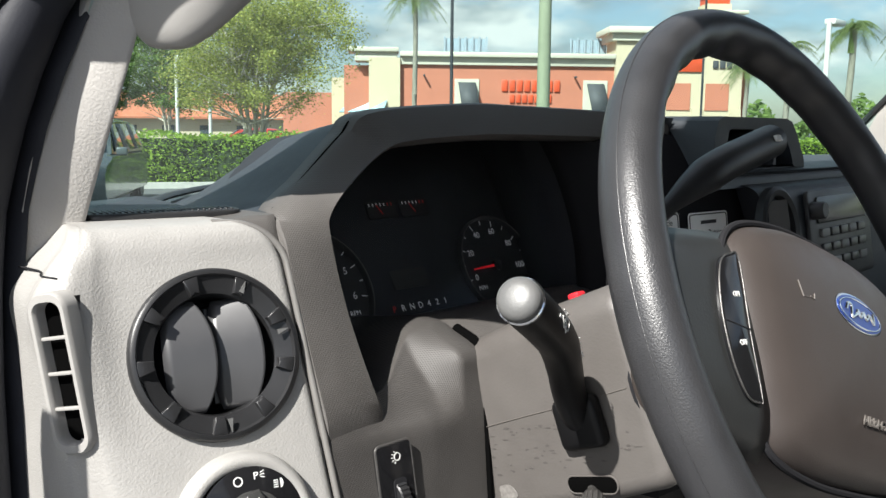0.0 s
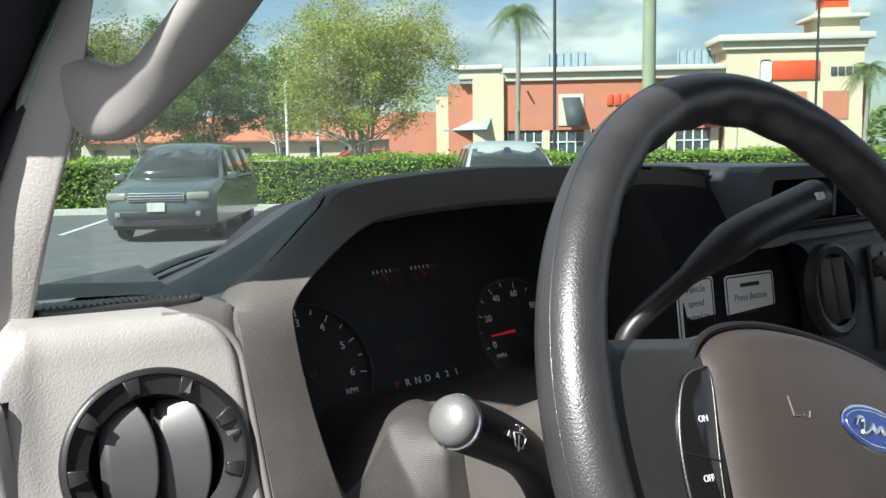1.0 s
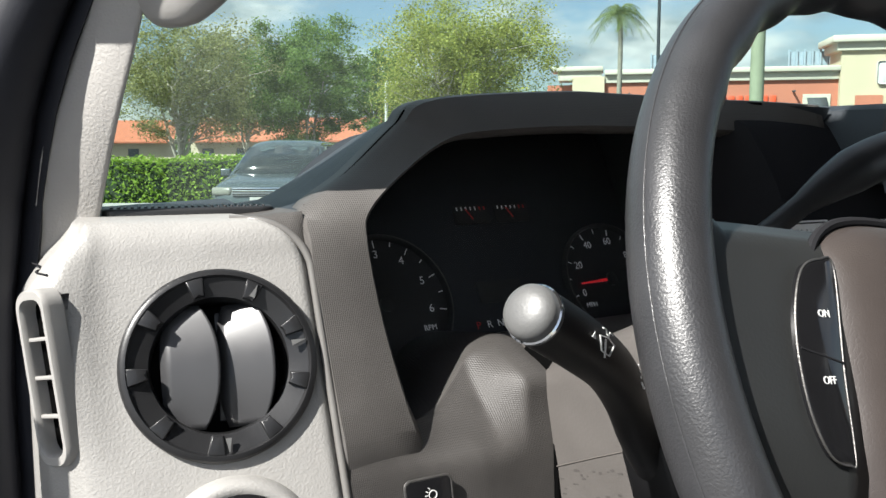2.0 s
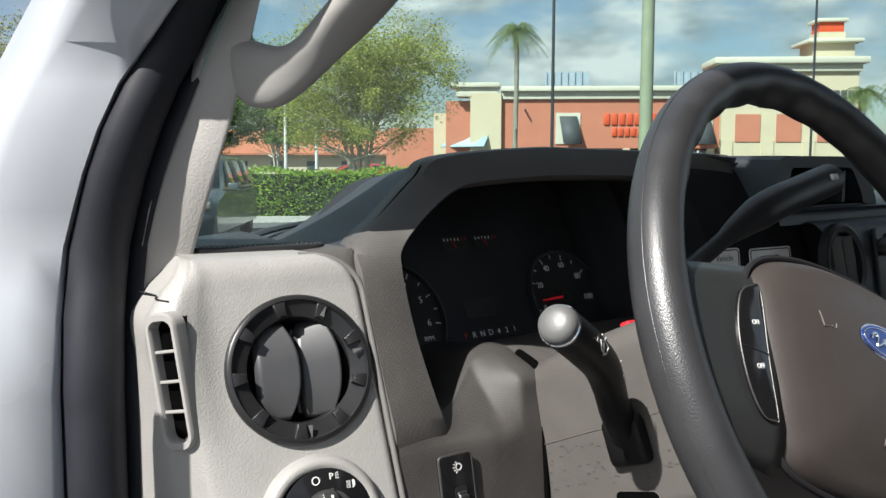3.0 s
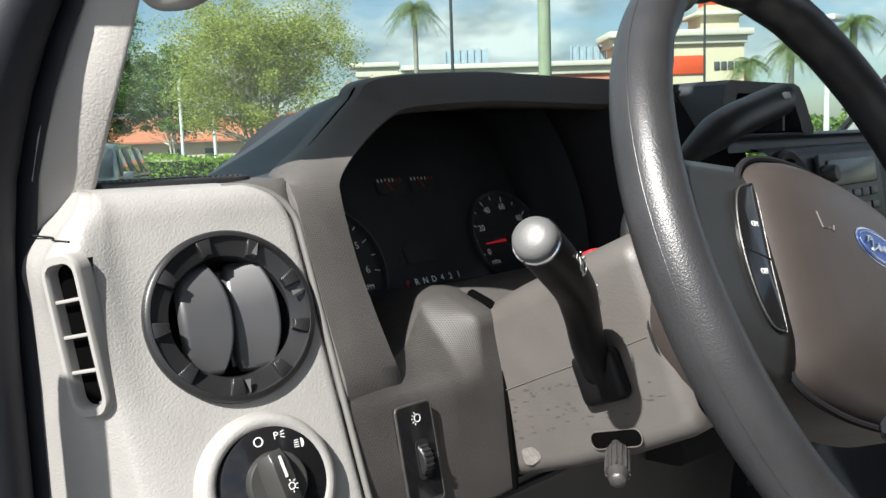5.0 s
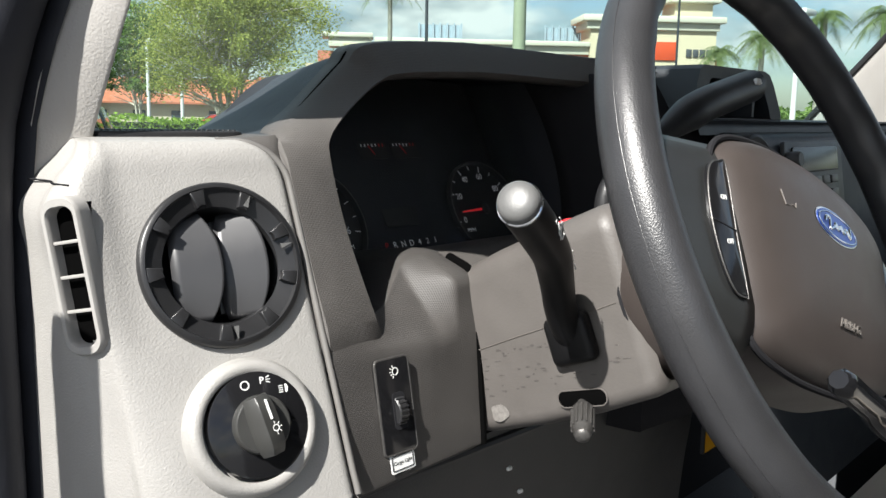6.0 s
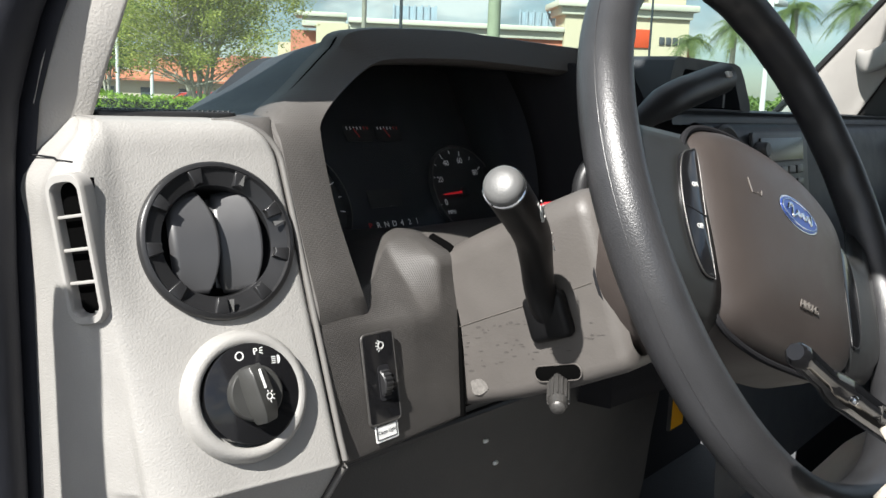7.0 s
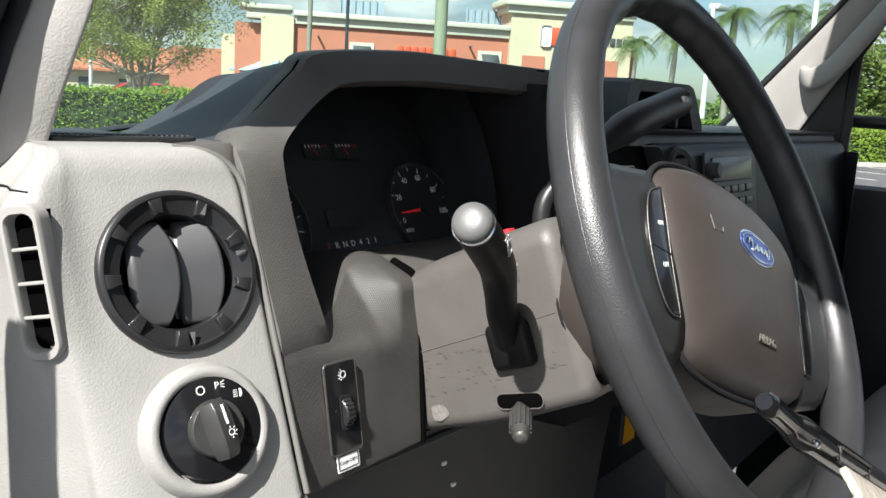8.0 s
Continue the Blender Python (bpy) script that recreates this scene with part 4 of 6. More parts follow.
def dimmer_switch():
    n = Vector((-0.05, -1.0, 0.20)).normalized()
    c = Vector((0.3677, 0, 1.3095))
    c.y = low_y(c.x, c.z) - 0.0008
    m = frame_of(c, n) @ Matrix.Rotation(radians(0), 4, "Z")
    t = thing("dimmer_switch", "tall black dash light dimmer with a ribbed thumb wheel", "dimmer switch", m)
    part("housing", plate(rounded(0.0305, 0.0665, 0.0035), 0.0030, 0.0012), M_GLOSS, t)
    edge = [(x, y, 0.0022) for x, y in rounded(0.0300, 0.0660, 0.0035)]
    part("rim", tube(edge, 0.0010, 8, closed=True), M_STEEL, t)
    part("wheel_slot", plate(rounded(0.011, 0.026, 0.003), 0.0006), M_DARK, t, m=Matrix.Translation((0.002, -0.004, 0.0030)))
    part("thumb_wheel", lathe([(0.0, -0.004), (0.0105, -0.004), (0.0115, -0.003), (0.0115, 0.003), (0.0105, 0.004), (0.0, 0.004)], 30), M_BLACK, t, m=Matrix.Translation((0.002, -0.004, -0.0025)) @ Matrix.Rotation(radians(90), 4, "Y"))
    for k in range(-4, 5):
        a = radians(90 + 16 * k)
        part("rib", box((0.0070, 0.0010, 0.0012), (0.0, 0, 0)), M_BLACK, t, m=Matrix.Translation((0.002, -0.004 + 0.0117 * math.cos(a), -0.0025 + 0.0117 * math.sin(a))) @ Matrix.Rotation(a, 4, "X"))
    part("dial_symbol", lathe([(0.0022, 0), (0.0022, 0.0003), (0.0028, 0.0003), (0.0028, 0)], 20), M_WHITE_INK, t, m=Matrix.Translation((0.002, 0.0235, 0.0031)))
    for k in range(5):
        part("dial_ray", box((0.0015, 0.0005, 0.0003), (-0.0042, 0, 0)), M_WHITE_INK, t, m=Matrix.Translation((0.002, 0.0235, 0.0032)) @ Matrix.Rotation(radians(-60 + 30 * k), 4, "Z"))
    return t


dimmer_switch()


def cargo_label():
    n = Vector((-0.05, -1.0, 0.18)).normalized()
    c = Vector((0.3678, 0, 1.2708))
    c.y = low_y(c.x, c.z)
    m = frame_of(c, n) @ Matrix.Translation((0, 0, 0.0022)) @ Matrix.Rotation(radians(2), 4, "Z")
    t = thing("cargo_light_label", "small white printed label under the dimmer switch", "label", m)
    part("sheet", plate(rounded(0.0220, 0.0135, 0.0012), 0.0004), M_STICKER, t)
    edge = [(x, y, 0.0005) for x, y in rounded(0.0190, 0.0100, 0.0010)]
    part("border", tube(edge, 0.0004, 6, closed=True), M_BLACK, t)
    text("print", "Cargo Light", 0.0036, M_BLACK, t, Matrix.Translation((0, 0, 0.0006)), extrude=0.00005)
    return t


cargo_label()


def instrument_cluster():
    m = frame_of((0.540, cl_y(1.446), 1.446), CL_N)
    t = thing("instrument_cluster", "black instrument cluster with two dials, shaded and faintly lit", "instrument cluster", m)
    fb = bmesh.new()
    mi = m.inverted()
    fb.faces.new([fb.verts.new(mi @ p - Vector((0, 0, 0.001))) for p in tun[2]])
    shell(part("face", fb, M_FACE, t), 0.002)

    lens = bmesh.new()
    lens.faces.new([lens.verts.new(mi @ a.lerp(b, 0.62)) for a, b in zip(tun[0], tun[2])])
    cover = part("lens", lens, M_LENS, t, "clear dusty plastic lens")
    cover.visible_shadow = False

    def dial(name, cx, cy, r, words, a0, a1, needle, unit):
        d = part(name, lathe([(r + 0.003, 0), (r + 0.0025, 0.006), (r + 0.001, 0.006), (r, 0.0005), (0, 0.0005)], 48), M_BLACK, t, m=Matrix.Translation((cx, cy, 0)))
        nt = (len(words) - 1) * 2
        for k in range(nt + 1):
            a = radians(a0 + (a1 - a0) * k / nt)
            L = 0.006 if k % 2 == 0 else 0.004
            part("tick", box((L, 0.0009, 0.0003), (r - 0.001 - L / 2, 0, 0.0008)), M_DIM_INK, d, m=Matrix.Rotation(a, 4, "Z"))
        for k, w in enumerate(words):
            a = radians(a0 + (a1 - a0) * k / (len(words) - 1))
            text("numeral", w, 0.0092, M_DIM_INK, d, Matrix.Translation(((r - 0.0145) * math.cos(a), (r - 0.0125) * math.sin(a), 0.0008)))
        text("unit", unit, 0.0062, M_DIM_INK, d, Matrix.Translation(((-0.6 if cx > 0 else 0.62) * r, -0.42 * r, 0.0008)))
        if needle is not None:
            a = radians(needle)
            part("needle", plate([(0.004, -0.0014), (r * 0.72, -0.0006), (r * 0.72, 0.0006), (0.004, 0.0014)], 0.001), M_NEEDLE, d, m=Matrix.Translation((0, 0, 0.002)) @ Matrix.Rotation(a, 4, "Z"))
        part("dial_ring", tube([(x, y, 0.006) for x, y in ellipse(r + 0.002, r + 0.002)], 0.0007, 6, closed=True), M_STEEL, d)
        part("hub_cap", lathe([(0.006, 0.0008), (0.006, 0.003), (0.005, 0.0035), (0, 0.0035)], 20), M_BLACK, d)
        return d

    dial("tachometer", -0.111, -0.037, 0.053, ["0", "1", "2", "3", "4", "5", "6"], 190, -10, None, "RPM")
    dial("speedometer", 0.118, -0.037, 0.050, ["0", "20", "40", "60", "80", "100"], 195, -5, 182, "MPH")
    for k, ch in enumerate("PRND421"):
        text("gear_letter", ch, 0.0085, M_RED_DIM if ch == "P" else M_DIM_INK, t, Matrix.Translation((-0.034 + 0.0108 * k, -0.063, 0.0008)))
    part("display", plate(rounded(0.044, 0.018, 0.002), 0.0008), M_BLACK, t, m=Matrix.Translation((-0.004, -0.036, 0)))
    for cx, cy in ((-0.012, 0.033), (0.030, 0.033)):
        g = part("small_gauge", plate(rounded(0.036, 0.018, 0.003), 0.0008), M_BLACK, t, m=Matrix.Translation((cx, cy, 0)))
        for k in range(7):
            part("gauge_mark", box((0.0012, 0.003, 0.0003), (-0.014 + 0.0046 * k, 0.005, 0.001)), M_RED_DIM if k > 4 else M_DIM_INK, g)
        part("gauge_needle", box((0.0010, 0.011, 0.0004), (-0.003, 0.0, 0.0014), rot=Matrix.Rotation(radians(30), 3, "Z")), M_RED_DIM, g)
    return t


instrument_cluster()

# ---- steering column ----
WC = Vector((0.537, 0.198, 1.445))
AX = Vector((0, 0.924, -0.383))
WU = Vector((0, 0.383, 0.924))
COL = Matrix((Vector((1, 0, 0)), WU, -AX)).transposed().to_4x4()
COL.translation = WC
RIM_TILT = radians(25.25)
RIM = Matrix((Vector((1, 0, 0)), Vector((0, math.sin(RIM_TILT), math.cos(RIM_TILT))), Vector((0, -math.cos(RIM_TILT), math.sin(RIM_TILT))))).transposed().to_4x4()
RIM.translation = Vector((0.5485, 0.1946, 1.4375))


def steering_column():
    """In the column's own frame: x right, y up across it, z towards the driver."""
    t = thing("steering_column", "taupe plastic steering column cover with stalk and levers, scuffed and stained", "steering column", COL)
    rows = []
    for s, hw, top, bot in ((0.090, 0.066, 0.040, -0.080), (0.094, 0.072, 0.046, -0.086), (0.102, 0.0735, 0.048, -0.0885), (0.15, 0.0735, 0.046, -0.0925), (0.20, 0.0735, 0.043, -0.0935), (0.25, 0.0725, 0.038, -0.092), (0.30, 0.070, 0.034, -0.088)):
        ring = []
        for qx, qy, r, a0 in ((1, top, 0.020, 0), (-1, top, 0.020, 90), (-1, bot, 0.012, 180), (1, bot, 0.045, 270)):
            for k in range(9):
                a = radians(a0 + 90 * k / 8)
                ring.append((qx * (hw - r) + r * math.cos(a), (qy - r if qy > 0 else qy + r) + r * math.sin(a), -s))
        rows.append(ring)
    bm = grid(rows, None, wrap=True)
    part("shroud", bm, M_SHROUD, t, "taupe plastic shroud with dark scuff marks", angle=50)
    # parting line of the two halves
    part("parting_line", tube([(-0.0737, -0.020, -0.104), (-0.0738, -0.023, -0.15), (-0.0738, -0.025, -0.20), (-0.0730, -0.0275, -0.250)], 0.0004, 6), M_HUB_MARK, t)
    # collar behind the wheel
    coll = lathe([(0.050, -0.104), (0.073, -0.100), (0.078, -0.085), (0.080, -0.055), (0.077, -0.035), (0.068, -0.024), (0.04, -0.02)], 48)
    part("collar", coll, M_HUB, t, "brown grey collar behind the wheel", m=Matrix.Translation((0, -0.022, 0)))
    part("collar_gap", lathe([(0.074, -0.099), (0.074, -0.1015)], 40), M_DARK, t, m=Matrix.Translation((0, -0.022, 0)))
    # wiper stalk
    base = Vector((-0.076, -0.034, -0.146))
    tip = Vector((-0.190, 0.051, -0.070))
    path = spline([(-0.062, -0.046, -0.146), (-0.076, -0.030, -0.146), (-0.088, -0.014, -0.139), (-0.104, 0.004, -0.124), (-0.126, 0.020, -0.106), (-0.155, 0.0328, -0.089), (-0.1905, 0.0455, -0.0700)], 44)
    rad = [p.x for p in spline([(r, 0, 0) for r in (0.0125, 0.0118, 0.0114, 0.0118, 0.0128, 0.0134, 0.0132)], 44)]
    st = part("wiper_stalk", tube(path, rad, 24), M_STALK, t, "black turn and wiper stalk")
    d = (path[-1] - path[-3]).normalized()
    z = d.to_track_quat("Z", "Y").to_matrix().to_4x4()
    z.translation = path[-1]
    part("end_cap", lathe([(0.0131, -0.002), (0.0131, 0.0), (0.0126, 0.003), (0.0123, 0.0035), (0.0124, 0.0055), (0.0118, 0.0080), (0.0096, 0.0102), (0.0055, 0.0116), (0, 0.0120)], 40), M_SILVER, st, "satin silver end cap", m=z)
    part("cap_ring", lathe([(0.0128, 0.0014), (0.0134, 0.0018), (0.0134, 0.0028), (0.0126, 0.0033)], 40), M_CHROME, st, m=z)
    part("boot", box((0.012, 0.036, 0.038), base + Vector((-0.001, -0.002, 0)), 0.006, 3), M_STALK, t, "black rubber boot", m=Matrix())
    # print on the stalk
    def on_barrel(k, turn):
        d = (path[k + 1] - path[k - 1]).normalized()
        n = (Vector((0.25, -0.35, 1.0)) - d * d.dot(Vector((0.25, -0.35, 1.0)))).normalized()
        n = Matrix.Rotation(radians(turn), 3, d) @ n
        y = n.cross(d)
        m_ = Matrix((-d, -y, n)).transposed().to_4x4()
        m_.translation = path[k] + n * (rad[k] + 0.0003)
        return m_

    side = on_barrel(36, 6) @ Matrix.Diagonal((1.9, 1.0, 1.0, 1.0))
    part("wiper_mark", tube([(-0.0042, 0.002, 0), (-0.0022, -0.004, 0), (0.0022, -0.004, 0), (0.0042, 0.002, 0), (0, 0.0032, 0.0004)], 0.00040, 6, closed=True), M_WHITE_INK, st, m=side)
    part("wiper_arm", tube([(0, -0.006, 0), (-0.0012, 0.002, 0.0003)], 0.00040, 6), M_WHITE_INK, st, m=side)
    for k in (-1, 1):
        part("spray_mark", tube([(0.0004 * k, 0.0042, 0), (0.0012 * k, 0.0065, -0.0003), (0.0030 * k, 0.0062, -0.0003)], 0.00035, 6), M_WHITE_INK, st, m=side)
    part("arrow_mark", plate([(-0.0082, -0.0012), (-0.0062, -0.0012), (-0.0072, 0.0018)], 0.0003), M_WHITE_INK, st, m=side)
    far = on_barrel(27, 18)
    for k in range(4):
        part("speed_mark", box((0.0016, 0.0006, 0.0004), (0.004 - 0.0022 * k, 0.0022 * k - 0.003, 0)), M_WHITE_INK, st, m=far)
    part("washer_mark", tube([(-0.003, 0, 0), (0, -0.002, 0.0004), (0.003, 0, 0)], 0.0004, 6), M_WHITE_INK, st, m=far @ Matrix.Translation((0.006, -0.003, 0)))
    # tilt lever in its slot
    slot_m = frame_of((-0.0738, -0.0782, -0.153), (-1, 0, 0), (0, 1, 0.10))
    part("slot", plate(rounded(0.041, 0.0112, 0.0054), 0.0010, 0.0003), M_GAP, t, m=slot_m)
    part("slot_rim", tube([(x, y, 0.0008) for x, y in rounded(0.0418, 0.0120, 0.0058)], 0.0006, 6, closed=True), M_SHROUD, t, m=slot_m)
    patch = [(0.0085 * math.cos(a) * (1 + 0.16 * math.sin(3 * a + 1)), 0.0068 * math.sin(a) * (1 + 0.14 * math.sin(2 * a))) for a in [2 * math.pi * j / 22 for j in range(22)]]
    part("pale_scuff", plate(patch, 0.0002), M_SCUFF, t, "pale chalky scuff", m=frame_of((-0.0735, -0.0775, -0.233), (-1, 0, 0), (0, 1, 0.3)))
    lev = [(-0.060, -0.076, -0.160), (-0.076, -0.0835, -0.153), (-0.090, -0.0910, -0.146), (-0.1045, -0.0985, -0.139)]
    tl = part("tilt_lever", tube(spline(lev, 16), [0.0042] * 6 + [0.0068, 0.0074, 0.0076, 0.0076, 0.0076, 0.0076, 0.0074, 0.0070, 0.0064, 0.0052], 18), M_STEEL, t, "knurled dull metal tilt lever")
    for k in range(14):
        a = 2 * math.pi * k / 14
        o = 0.0076 * Vector((math.cos(a), math.sin(a), 0))
        part("knurl", box((0.0012, 0.0012, 0.022), o), M_STEEL, tl, m=Matrix.Translation(Vector(lev[2])) @ (Vector(lev[3]) - Vector(lev[1])).normalized().to_track_quat("Z", "Y").to_matrix().to_4x4())
    dd = (Vector(lev[3]) - Vector(lev[2])).normalized()
    zz = dd.to_track_quat("Z", "Y").to_matrix().to_4x4()
    zz.translation = Vector(lev[3])
    part("lever_tip", lathe([(0.0054, -0.002), (0.0054, 0.001), (0.0040, 0.0026), (0.0, 0.0034)], 24), M_STEEL, tl, m=zz)
    # hazard button on top
    part("hazard_button", box((0.010, 0.005, 0.010), (-0.024, 0.0490, -0.158), 0.0015), M_RED_INK, t, "red hazard button")
    # gear lever on the far side
    g = spline([(0.030, 0.035, -0.165), (0.036, 0.072, -0.150), (0.070, 0.096, -0.124), (0.105, 0.112, -0.112), (0.150, 0.126, -0.104), (0.200, 0.136, -0.100), (0.252, 0.146, -0.097)], 40)
    g = [Vector(p) for p in g]
    gl = part("gear_lever", tube(g, [0.0075 if i < 15 else min(0.0155, 0.0075 + 0.0010 * (i - 15)) for i in range(40)], 20), M_BLACK, t, "black gear lever with a thick grip")
    part("overdrive_button", box((0.010, 0.006, 0.004), Vector(g[-3]) + Vector((-0.004, 0.0, 0.016)), 0.001), M_WHITE_INK, gl)
    # dark stains rubbed into the cover
    rnd = random.Random(4)
    for k in range(64):
        h, s_ = rnd.uniform(-0.066, -0.029), rnd.uniform(0.108, 0.240)
        w, hh = rnd.uniform(0.0006, 0.0034), rnd.uniform(0.0003, 0.0008)
        pts = [(w * math.cos(a) * rnd.uniform(0.7, 1.2), hh * math.sin(a) * rnd.uniform(0.6, 1.3)) for a in [2 * math.pi * j / 9 for j in range(9)]]
        part("scuff", plate(pts, 0.0001), M_STAIN, t, m=frame_of((-0.0737 + 0.02 * max(0.0, s_ - 0.20), h, -s_), (-1, 0, 0), (0, 1, 0.12)))
    return t


steering_column()


# ---- steering wheel ----
def steering_wheel():
    """In the wheel's own frame, turned a little to the right: x across, y up, z towards the driver."""
    t = thing("steering_wheel", "dark grey leather steering wheel with brown grey airbag cover, turned slightly", "steering wheel", COL @ Matrix.Rotation(radians(-22), 4, "Z"))
    R = 0.1972
    turn = Matrix.Rotation(radians(-22), 4, "Z")
    rim_m = (COL @ turn).inverted() @ RIM @ turn
    n = 160
    pts = [(R * math.cos(2 * math.pi * k / n), R * math.sin(2 * math.pi * k / n), 0) for k in range(n)]
    bm = bmesh.new()
    rings = []
    for k, p in enumerate(pts):
        a = 2 * math.pi * k / n
        er = Vector((math.cos(a), math.sin(a), 0))
        ring = []
        for j in range(28):
            b = 2 * math.pi * j / 28
            ra, rz = 0.0148, 0.0170
            o = Vector(p) + er * ra * math.cos(b) + Vector((0, 0, rz * math.sin(b)))
            # finger grips along the inner back of the upper rim
            if math.cos(b) < 0 and math.sin(a) > 0.3:
                o += er * (-math.cos(b)) * 0.0013 * math.sin(a * 26)
            ring.append(bm.verts.new(o))
        rings.append(ring)
    for i in range(n):
        for j in range(28):
            bm.faces.new((rings[i][j], rings[i][(j + 1) % 28], rings[(i + 1) % n][(j + 1) % 28], rings[(i + 1) % n][j]))
    part("rim", bm, M_RIM, t, "worn dark grey leather rim", m=rim_m)
    part("seam", tube([((R + 0.0146) * math.cos(2 * math.pi * k / n), (R + 0.0146) * math.sin(2 * math.pi * k / n), 0.0034) for k in range(n)], 0.0003, 6, closed=True), M_RIM, t, m=rim_m)
    # airbag cover, domed
    outline = spline([(-0.112, 0.004), (-0.095, 0.022), (-0.055, 0.034), (0.0, 0.038), (0.055, 0.034), (0.095, 0.022), (0.112, 0.004), (0.110, -0.020), (0.104, -0.055), (0.100, -0.082), (0.088, -0.104), (0.05, -0.114), (0.0, -0.116), (-0.05, -0.114), (-0.088, -0.104), (-0.100, -0.082), (-0.104, -0.055), (-0.110, -0.020)], 96, True)
    rows = []
    c = Vector((0, -0.035, 0))
    for f, z in ((1.0, -0.040), (1.004, -0.02), (1.0, -0.004), (0.985, 0.003), (0.95, 0.009), (0.88, 0.0145), (0.75, 0.019), (0.55, 0.0225), (0.3, 0.024), (0.08, 0.0245), (0.001, 0.0246)):
        rows.append([(c.x + (p.x - c.x) * f, c.y + (p.y - c.y) * f, z) for p in outline])
    bm = grid(rows, None, wrap=True)
    pad = part("airbag_cover", bm, M_HUB, t, "brown grey grained airbag cover")
    part("pad_gap", tube([(c.x + (p.x - c.x) * 1.008, c.y + (p.y - c.y) * 1.008, 0.0030) for p in outline], 0.0022, 8, closed=True), M_DARK, t)
    em = Matrix.Translation((0.001, -0.013, 0.0215)) @ Matrix.Rotation(radians(-3), 4, "X")
    part("emblem", plate(ellipse(0.0305, 0.0125), 0.0025, 0.001), M_CHROME, pad, "blue oval emblem with a silver edge", m=em)
    part("emblem_field", plate(ellipse(0.0282, 0.0107), 0.0006), M_BLUE, pad, m=em @ Matrix.Translation((0, 0, 0.0024)))
    part("emblem_line", tube([(x, y, 0) for x, y in ellipse(0.0262, 0.0090)], 0.0004, 6, closed=True), M_CHROME, pad, m=em @ Matrix.Translation((0, 0, 0.0031)))
    sq = spline([(-0.019, -0.001, 0), (-0.015, 0.004, 0), (-0.011, 0.003, 0), (-0.013, -0.004, 0), (-0.006, -0.001, 0), (-0.003, 0.002, 0), (-0.001, -0.002, 0), (0.004, 0.002, 0), (0.007, -0.002, 0), (0.012, 0.002, 0), (0.016, -0.003, 0), (0.018, 0.004, 0)], 60)
    part("emblem_stroke", tube(sq, 0.0011, 6), M_CHROME, pad, m=em @ Matrix.Translation((0, 0, 0.0031)))
    text("airbag_word", "AIRBAG", 0.0082, M_HUB_MARK, pad, Matrix.Translation((-0.004, -0.079, 0.0236)) @ Matrix.Rotation(radians(6), 4, "X"), extrude=0.0004)
    part("horn_mark", tube([(-0.068, -0.008, 0.0219), (-0.065, -0.017, 0.0224), (-0.061, -0.0165, 0.0227)], 0.0005, 6), M_HUB_MARK, pad)
    part("horn_bell", tube([(-0.058, -0.0155, 0.0229), (-0.054, -0.0165, 0.0231), (-0.053, -0.013, 0.0231)], 0.0005, 6), M_HUB_MARK, pad)
    # spokes and switch strips
    for sx in (-1, 1):
        rows = []
        for f in (0.0, 0.12, 0.3, 0.5, 0.7, 0.9, 1.0):
            x = -0.094 - 0.094 * f
            topy, boty = 0.018 - 0.022 * f + 0.55 * max(0, f - 0.72) ** 2, -0.108 + 0.016 * f
            row = []
            for g_ in range(17):
                v = g_ / 16
                e = abs(2 * v - 1)
                px, py = -sx * x, topy + (boty - topy) * v
                k_ = min(1.0, 0.190 / math.hypot(px, py))
                row.append((px * k_, py * k_, 0.0025 + 0.004 * (1 - f) - 0.011 * e ** 6))
            rows.append(row)
        shell(part("spoke", grid(rows), M_SPOKE, t, "dark grey spoke"), 0.006)
        o = [(-0.1085, -0.004), (-0.117, -0.003), (-0.127, -0.010), (-0.1315, -0.026), (-0.131, -0.045), (-0.1255, -0.066), (-0.116, -0.080), (-0.1055, -0.0815), (-0.1025, -0.078), (-0.106, -0.045)]
        o = [(p.x, p.y) for p in spline([(x, y, 0) for x, y in o], 50, True)]
        o = [(x * (1 if sx < 0 else -1), y) for x, y in o]
        sw = part("switch_strip", plate(o, 0.006, 0.0015, z0=0.0045), M_GLOSS, t, "glossy black speed control switch")
        part("strip_edge", tube([(x, y, 0.0100) for x, y in o], 0.0005, 6, closed=True), M_STEEL if sx < 0 else M_VENT, sw)
        if sx < 0:
            text("on_word", "ON", 0.0043, M_WHITE_INK, sw, Matrix.Translation((-0.1165, -0.026, 0.0107)) @ Matrix.Rotation(radians(14), 4, "Z"))
            text("off_word", "OFF", 0.0043, M_WHITE_INK, sw, Matrix.Translation((-0.1150, -0.052, 0.0107)) @ Matrix.Rotation(radians(14), 4, "Z"))
            part("split_line", box((0.024, 0.0006, 0.0004), (-0.118, -0.043, 0.0106)), M_DARK, sw)
    return t


steering_wheel()

